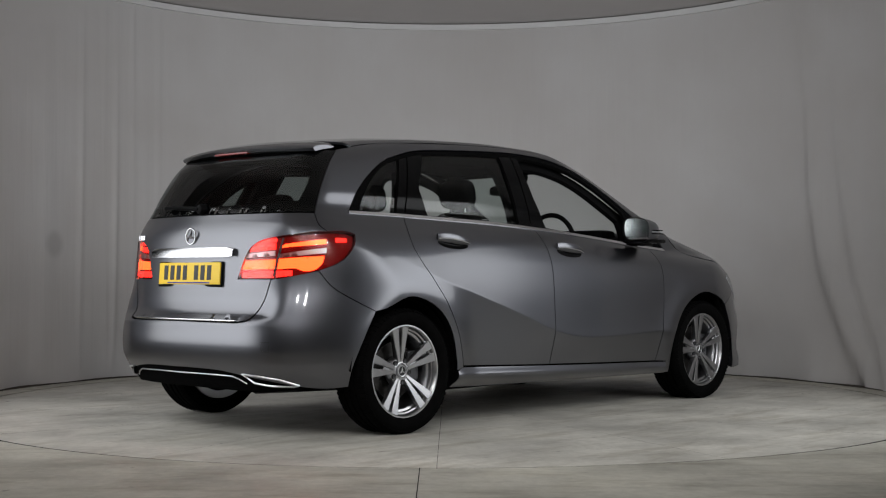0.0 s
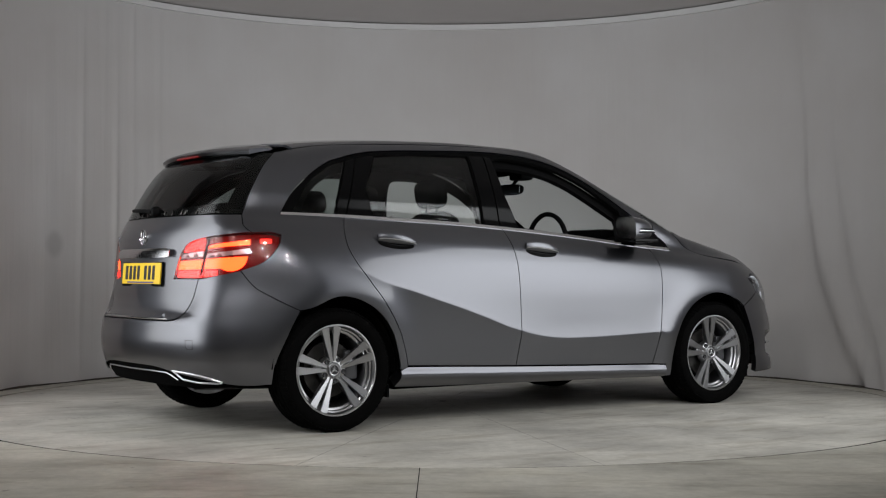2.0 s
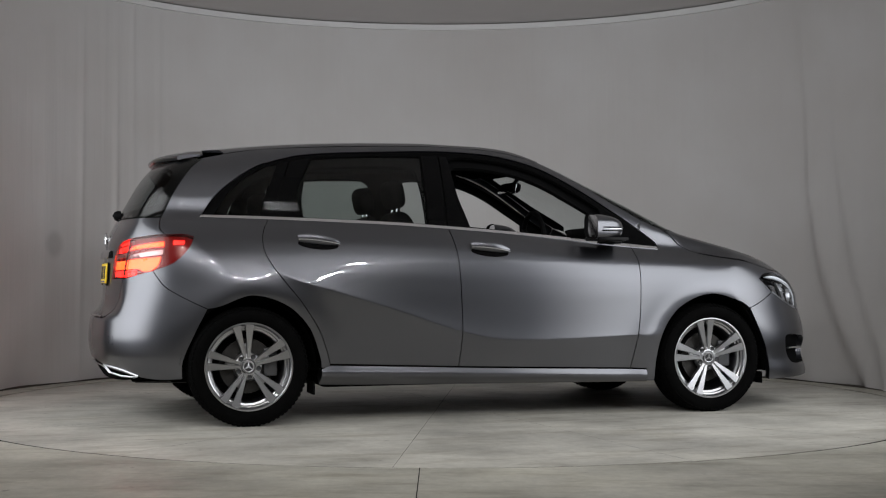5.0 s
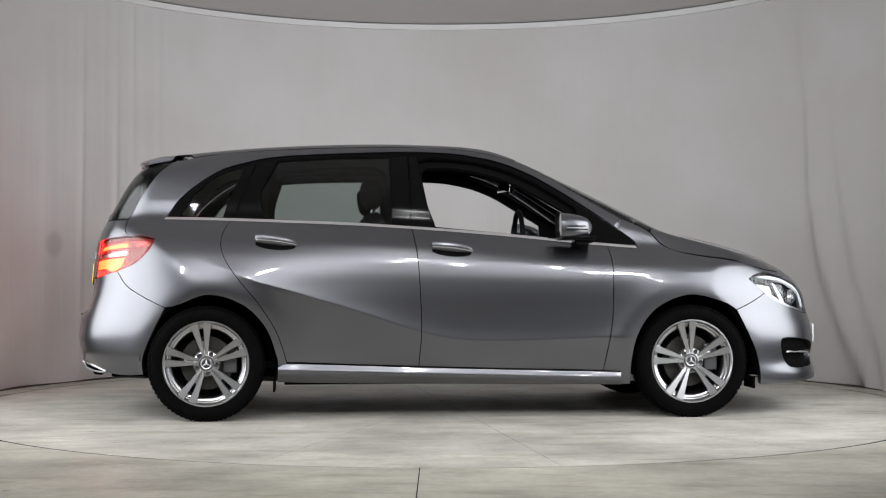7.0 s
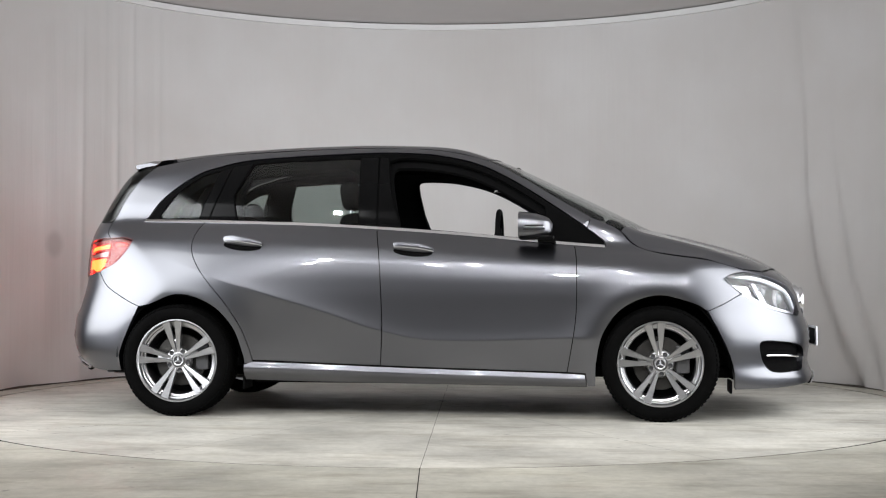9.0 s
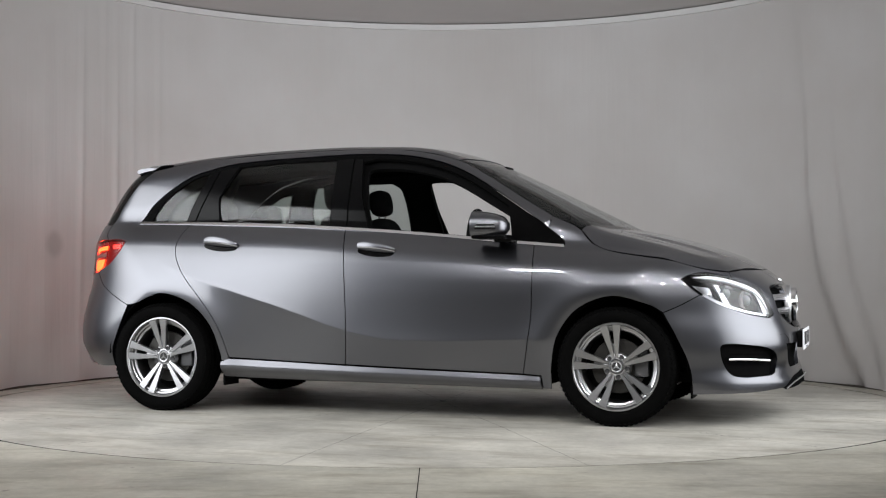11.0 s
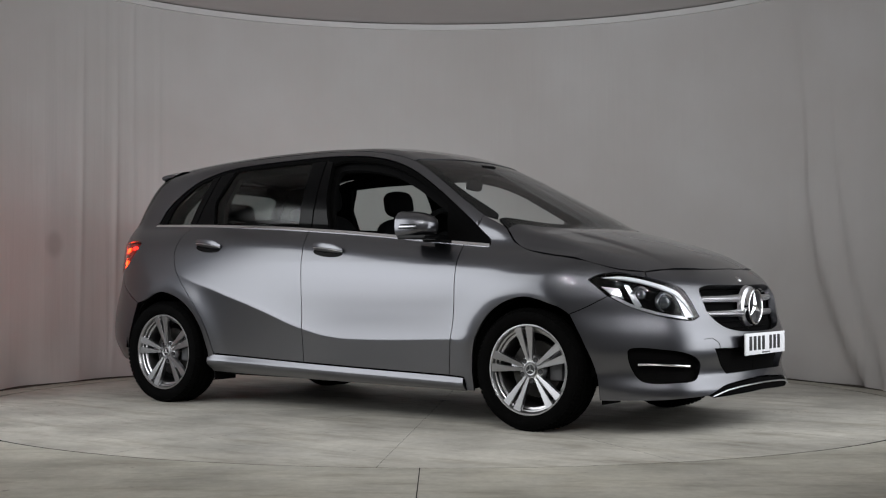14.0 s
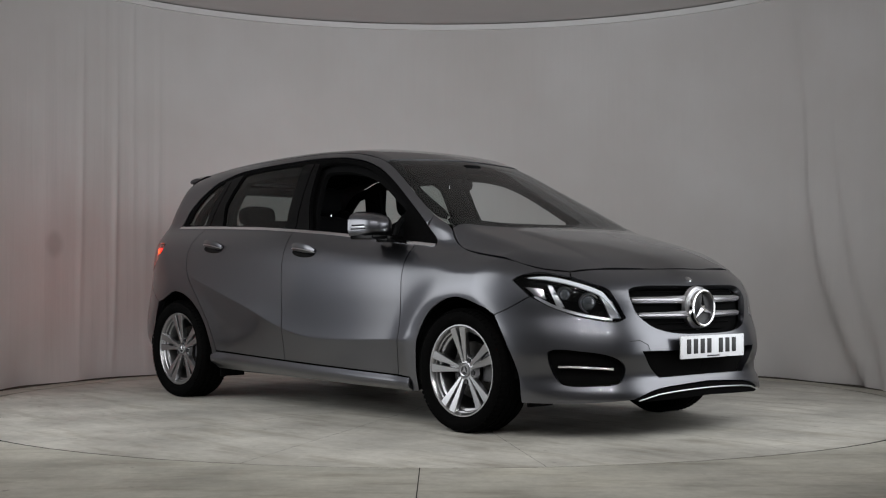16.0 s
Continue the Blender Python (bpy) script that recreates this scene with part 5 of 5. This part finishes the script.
def build_mirror(s, door):
    """Wing mirror: rounded shell, lower black cup, glass and indicator."""
    bm = bmesh.new()
    rows = []
    # sections from the glass side forwards
    for k in range(10):
        t = k / 9
        x = 0.585 + 0.185 * t
        f = (1 - t ** 2.6) ** 0.5 if t < 1 else 0.08
        w, h = 0.100 * (0.30 + 0.70 * f), 0.073 * (0.25 + 0.75 * f)
        cy, cz = 0.882 - 0.01 * t, 1.072 - 0.012 * t
        row = []
        for j in range(24):
            a = 2 * math.pi * j / 24
            ca, sa = math.cos(a), math.sin(a)
            e = 0.62
            row.append((x, s * (cy + w * math.copysign(abs(ca) ** e, ca)), cz + h * math.copysign(abs(sa) ** e, sa) - 0.012 * ca * (1 - t)))
        rows.append(row)
    vs = sheet(bm, rows, close=True)
    bm.faces.new(vs[-1])
    m = part("wing_mirror", bm, PAINT, door, "grey wing mirror with a black foot", smooth=60)
    bm = bmesh.new()
    back = [Vector(r) for r in rows[0]]
    c = sum(back, Vector()) / len(back)
    bm.faces.new([bm.verts.new(c + (r - c) * 0.93 + Vector((0.012, 0, 0))) for r in back])
    part("mirror_glass", bm, CHROME, m, "mirror glass")
    bm = bmesh.new()
    sheet(bm, [[tuple(r) for r in back], [tuple(c + (r - c) * 0.90 + Vector((0.014, 0, 0))) for r in back]], close=True)
    part("mirror_rim", bm, BLACK, m)
    bm = bmesh.new()
    box(bm, (0.685, s * 0.875, 1.002), (0.19, 0.19, 0.024), 0.011, seg=3)
    box(bm, (0.735, s * 0.81, 0.992), (0.10, 0.12, 0.034), 0.012)
    part("mirror_foot", bm, BLACK_GLOSS, m, "black foot")
    bm = bmesh.new()
    for z, l in ((1.066, 0.10), (1.046, 0.12)):
        box(bm, (0.662 + 0.01, s * 0.981, z), (l, 0.007, 0.007), 0.002)
    part("indicator", bm, BLACK_GLOSS, m, "slim dark indicator bars")
    bm = bmesh.new()
    box(bm, (0.672, s * 0.9805, 1.057), (0.11, 0.006, 0.004), 0.001)
    part("indicator_strip", bm, SATIN, m)


for k, s in ((0, -1), (1, 1)):
    build_mirror(s, fd[k])


# ---- cabin ----
def rounded(bm, c, s, m=None, e=0.55, n=20, k=12):
    """A soft cushion form."""
    rows = []
    for i in range(k + 1):
        v = -math.pi / 2 + math.pi * i / k
        cv, sv = math.cos(v), math.sin(v)
        row = []
        for j in range(n):
            a = 2 * math.pi * j / n
            f = lambda t: math.copysign(abs(t) ** e, t)
            p = Vector((c[0] + s[0] / 2 * f(cv) * f(math.cos(a)), c[1] + s[1] / 2 * f(cv) * f(math.sin(a)), c[2] + s[2] / 2 * f(sv)))
            row.append(tuple(m @ p) if m is not None else tuple(p))
        rows.append(row)
    sheet(bm, rows, close=True)


def build_seat(x, y, width, name, head_z, x_head):
    seat = new(name)
    seat.parent = car
    seat["label"] = "black cloth car seat with a headrest"
    bm = bmesh.new()
    rounded(bm, (x + 0.28, y, 0.60), (0.56, width, 0.20))
    part("cushion", bm, CLOTH, seat)
    bm = bmesh.new()
    rounded(bm, (0, 0, 0), (0.16, width, 0.66), Matrix.Translation((x - 0.06, y, 0.84)) @ pose(0, 0, 0, 0, -14, 0))
    part("backrest", bm, CLOTH, seat)
    return seat


def headrest(seat, x, y, z, w=0.25, h=0.17):
    bm = bmesh.new()
    rounded(bm, (0, 0, 0), (0.11, w, h), Matrix.Translation((x, y, z)) @ pose(0, 0, 0, 0, -10, 0), e=0.62)
    hr = part("headrest", bm, CLOTH, seat)
    for s in (-1, 1):
        bm = bmesh.new()
        tube(bm, [(x + 0.01, y + s * 0.055, z - h * 0.4), (x, y + s * 0.055, z - h * 0.4 - 0.09)], 0.006, 8)
        part("headrest_post", bm, CHROME, hr, "bright post")


for y in (-0.36, 0.38):
    st = build_seat(-0.30, y, 0.50, "front_seat", 1.26, -0.43)
    headrest(st, -0.44, y, 1.262)
bench = build_seat(-1.08, 0.0, 1.24, "rear_seat", 1.19, -1.22)
for y in (-0.33, 0.33):
    headrest(bench, -1.22, y, 1.19, 0.27, 0.13)


def build_cabin():
    bm = bmesh.new()
    rows = []
    for y in np.linspace(-0.70, 0.70, 15):
        cowl = 1.22 - 0.27 * y * y
        zt = float(z_top(np.array([cowl]), np.array([y]))[0]) - 0.045
        rows.append([(cowl, y, zt), (0.95, y, min(zt + 0.01, 1.045)), (0.78, y, 1.03), (0.70, y, 0.98), (0.70, y, 0.80), (0.85, y, 0.60)])
    sheet(bm, rows)
    part("dashboard", bm, BLACK, car, "black dashboard", smooth=60)
    bm = bmesh.new()
    box(bm, (0.80, -0.34, 1.045), (0.16, 0.36, 0.07), 0.03)
    part("instrument_hood", bm, BLACK, car)
    # steering wheel before the right-hand seat
    m = Matrix.Translation((0.44, -0.34, 0.985)) @ pose(0, 0, 0, 0, -24, 90)
    bm = bmesh.new()
    lathe(bm, [(0.185 + 0.015 * math.cos(a), 0.015 * math.sin(a)) for a in np.linspace(0, 2 * math.pi, 10, endpoint=False)], 40, m, closed=True)
    sw = part("steering_wheel", bm, BLACK, car, "black steering wheel")
    bm = bmesh.new()
    box(bm, (0, 0.01, 0), (0.34, 0.03, 0.06), 0.012, m)
    box(bm, (0, 0.01, -0.01), (0.13, 0.05, 0.12), 0.02, m)
    part("steering_hub", bm, BLACK, sw)
    # inside mirror
    bm = bmesh.new()
    rounded(bm, (0, 0, 0), (0.035, 0.23, 0.07), Matrix.Translation((0.42, 0.02, 1.338)) @ pose(0, 0, 0, 0, 10, 14), e=0.6)
    im = part("inside_mirror", bm, BLACK, car, "black inside mirror")
    bm = bmesh.new()
    box(bm, (0, 0, 0), (0.003, 0.20, 0.052), 0.001, Matrix.Translation((0.402, 0.018, 1.335)) @ pose(0, 0, 0, 0, 10, 14))
    part("mirror_face", bm, CHROME, im)
    bm = bmesh.new()
    tube(bm, [(0.43, 0.02, 1.35), (0.50, 0.01, 1.43)], 0.012, 8)
    box(bm, (0.50, 0.0, 1.425), (0.10, 0.13, 0.05), 0.015)
    part("mirror_stem", bm, BLACK, im)
    # lining: pillars and door cards inside the skin
    q_door = [(-1.60, 1.085, 1), (-0.224, 1.045), (0.90, 0.945, 1), (0.90, 0.45, 1), (-0.9, 0.45, 1), (-1.15, 0.75), (-1.6, 0.75, 1)]
    panel("door_card", q_door, LINING, car, off=-0.085, depth=0.01, both=True, grid=0.06)
    head = [(-1.55, -0.50), (-1.0, -0.545), (-0.2, -0.55), (0.25, -0.52), (0.36, -0.46, 1), (0.42, 0.0, 1), (-1.55, 0.0, 1)]
    panel("headlining", head, LINING, car, skin=skin_top, centre=0.0, centre_axis=1, off=-0.05, depth=0.02, grid=0.06)
    dlo = [(-1.64, 1.10, 1), (-1.57, 1.225), (-1.46, 1.315), (-1.32, 1.385), (-1.18, 1.43), (-0.88, 1.487), (-0.55, 1.505), (-0.23, 1.515), (0.03, 1.507), (0.20, 1.482), (0.33, 1.447), (0.46, 1.395), (0.615, 1.305), (0.772, 1.203), (0.93, 1.094), (1.04, 0.99, 1), (1.04, 0.93, 1), (-0.22, 1.04)]
    holes = [[(-1.50, 1.135, 1), (-1.42, 1.25), (-1.25, 1.345), (-1.16, 1.365, 1), (-1.24, 1.125, 1)],
             [(-1.02, 1.10, 1), (-1.03, 1.24), (-0.98, 1.415, 1), (-0.70, 1.432), (-0.42, 1.438, 1), (-0.36, 1.39), (-0.325, 1.075, 1)],
             [(-0.09, 1.055, 1), (-0.13, 1.25), (-0.15, 1.41), (-0.12, 1.437), (0.05, 1.433), (0.24, 1.398), (0.353, 1.358), (0.447, 1.312), (0.59, 1.225), (0.72, 1.145, 1), (0.74, 0.985, 1)]]
    panel("pillar_lining", dlo, LINING, car, holes=holes, off=-0.055, depth=0.03, both=True, grid=0.05)
    bm = bmesh.new()
    box(bm, (-0.3, 0, 0.30), (2.4, 1.44, 0.04))
    part("cabin_floor", bm, LINING, car)
    bm = bmesh.new()
    box(bm, (-1.62, 0, 0.86), (0.52, 1.16, 0.03), 0.01)
    part("parcel_shelf", bm, LINING, car)
    box_b = bmesh.new()
    box(box_b, (-1.35, 0, 0.62), (0.03, 1.2, 0.55), 0.01)
    part("boot_wall", box_b, LINING, car)


build_cabin()


def motions():
    times = [2.0 * k for k in range(9)]
    walk(turntable, [(t, turn_pose(t)) for t in times])
    walk(car, [(t, turn_pose(t) @ pose(CAR_X, CAR_Y, 0)) for t in times])


motions()
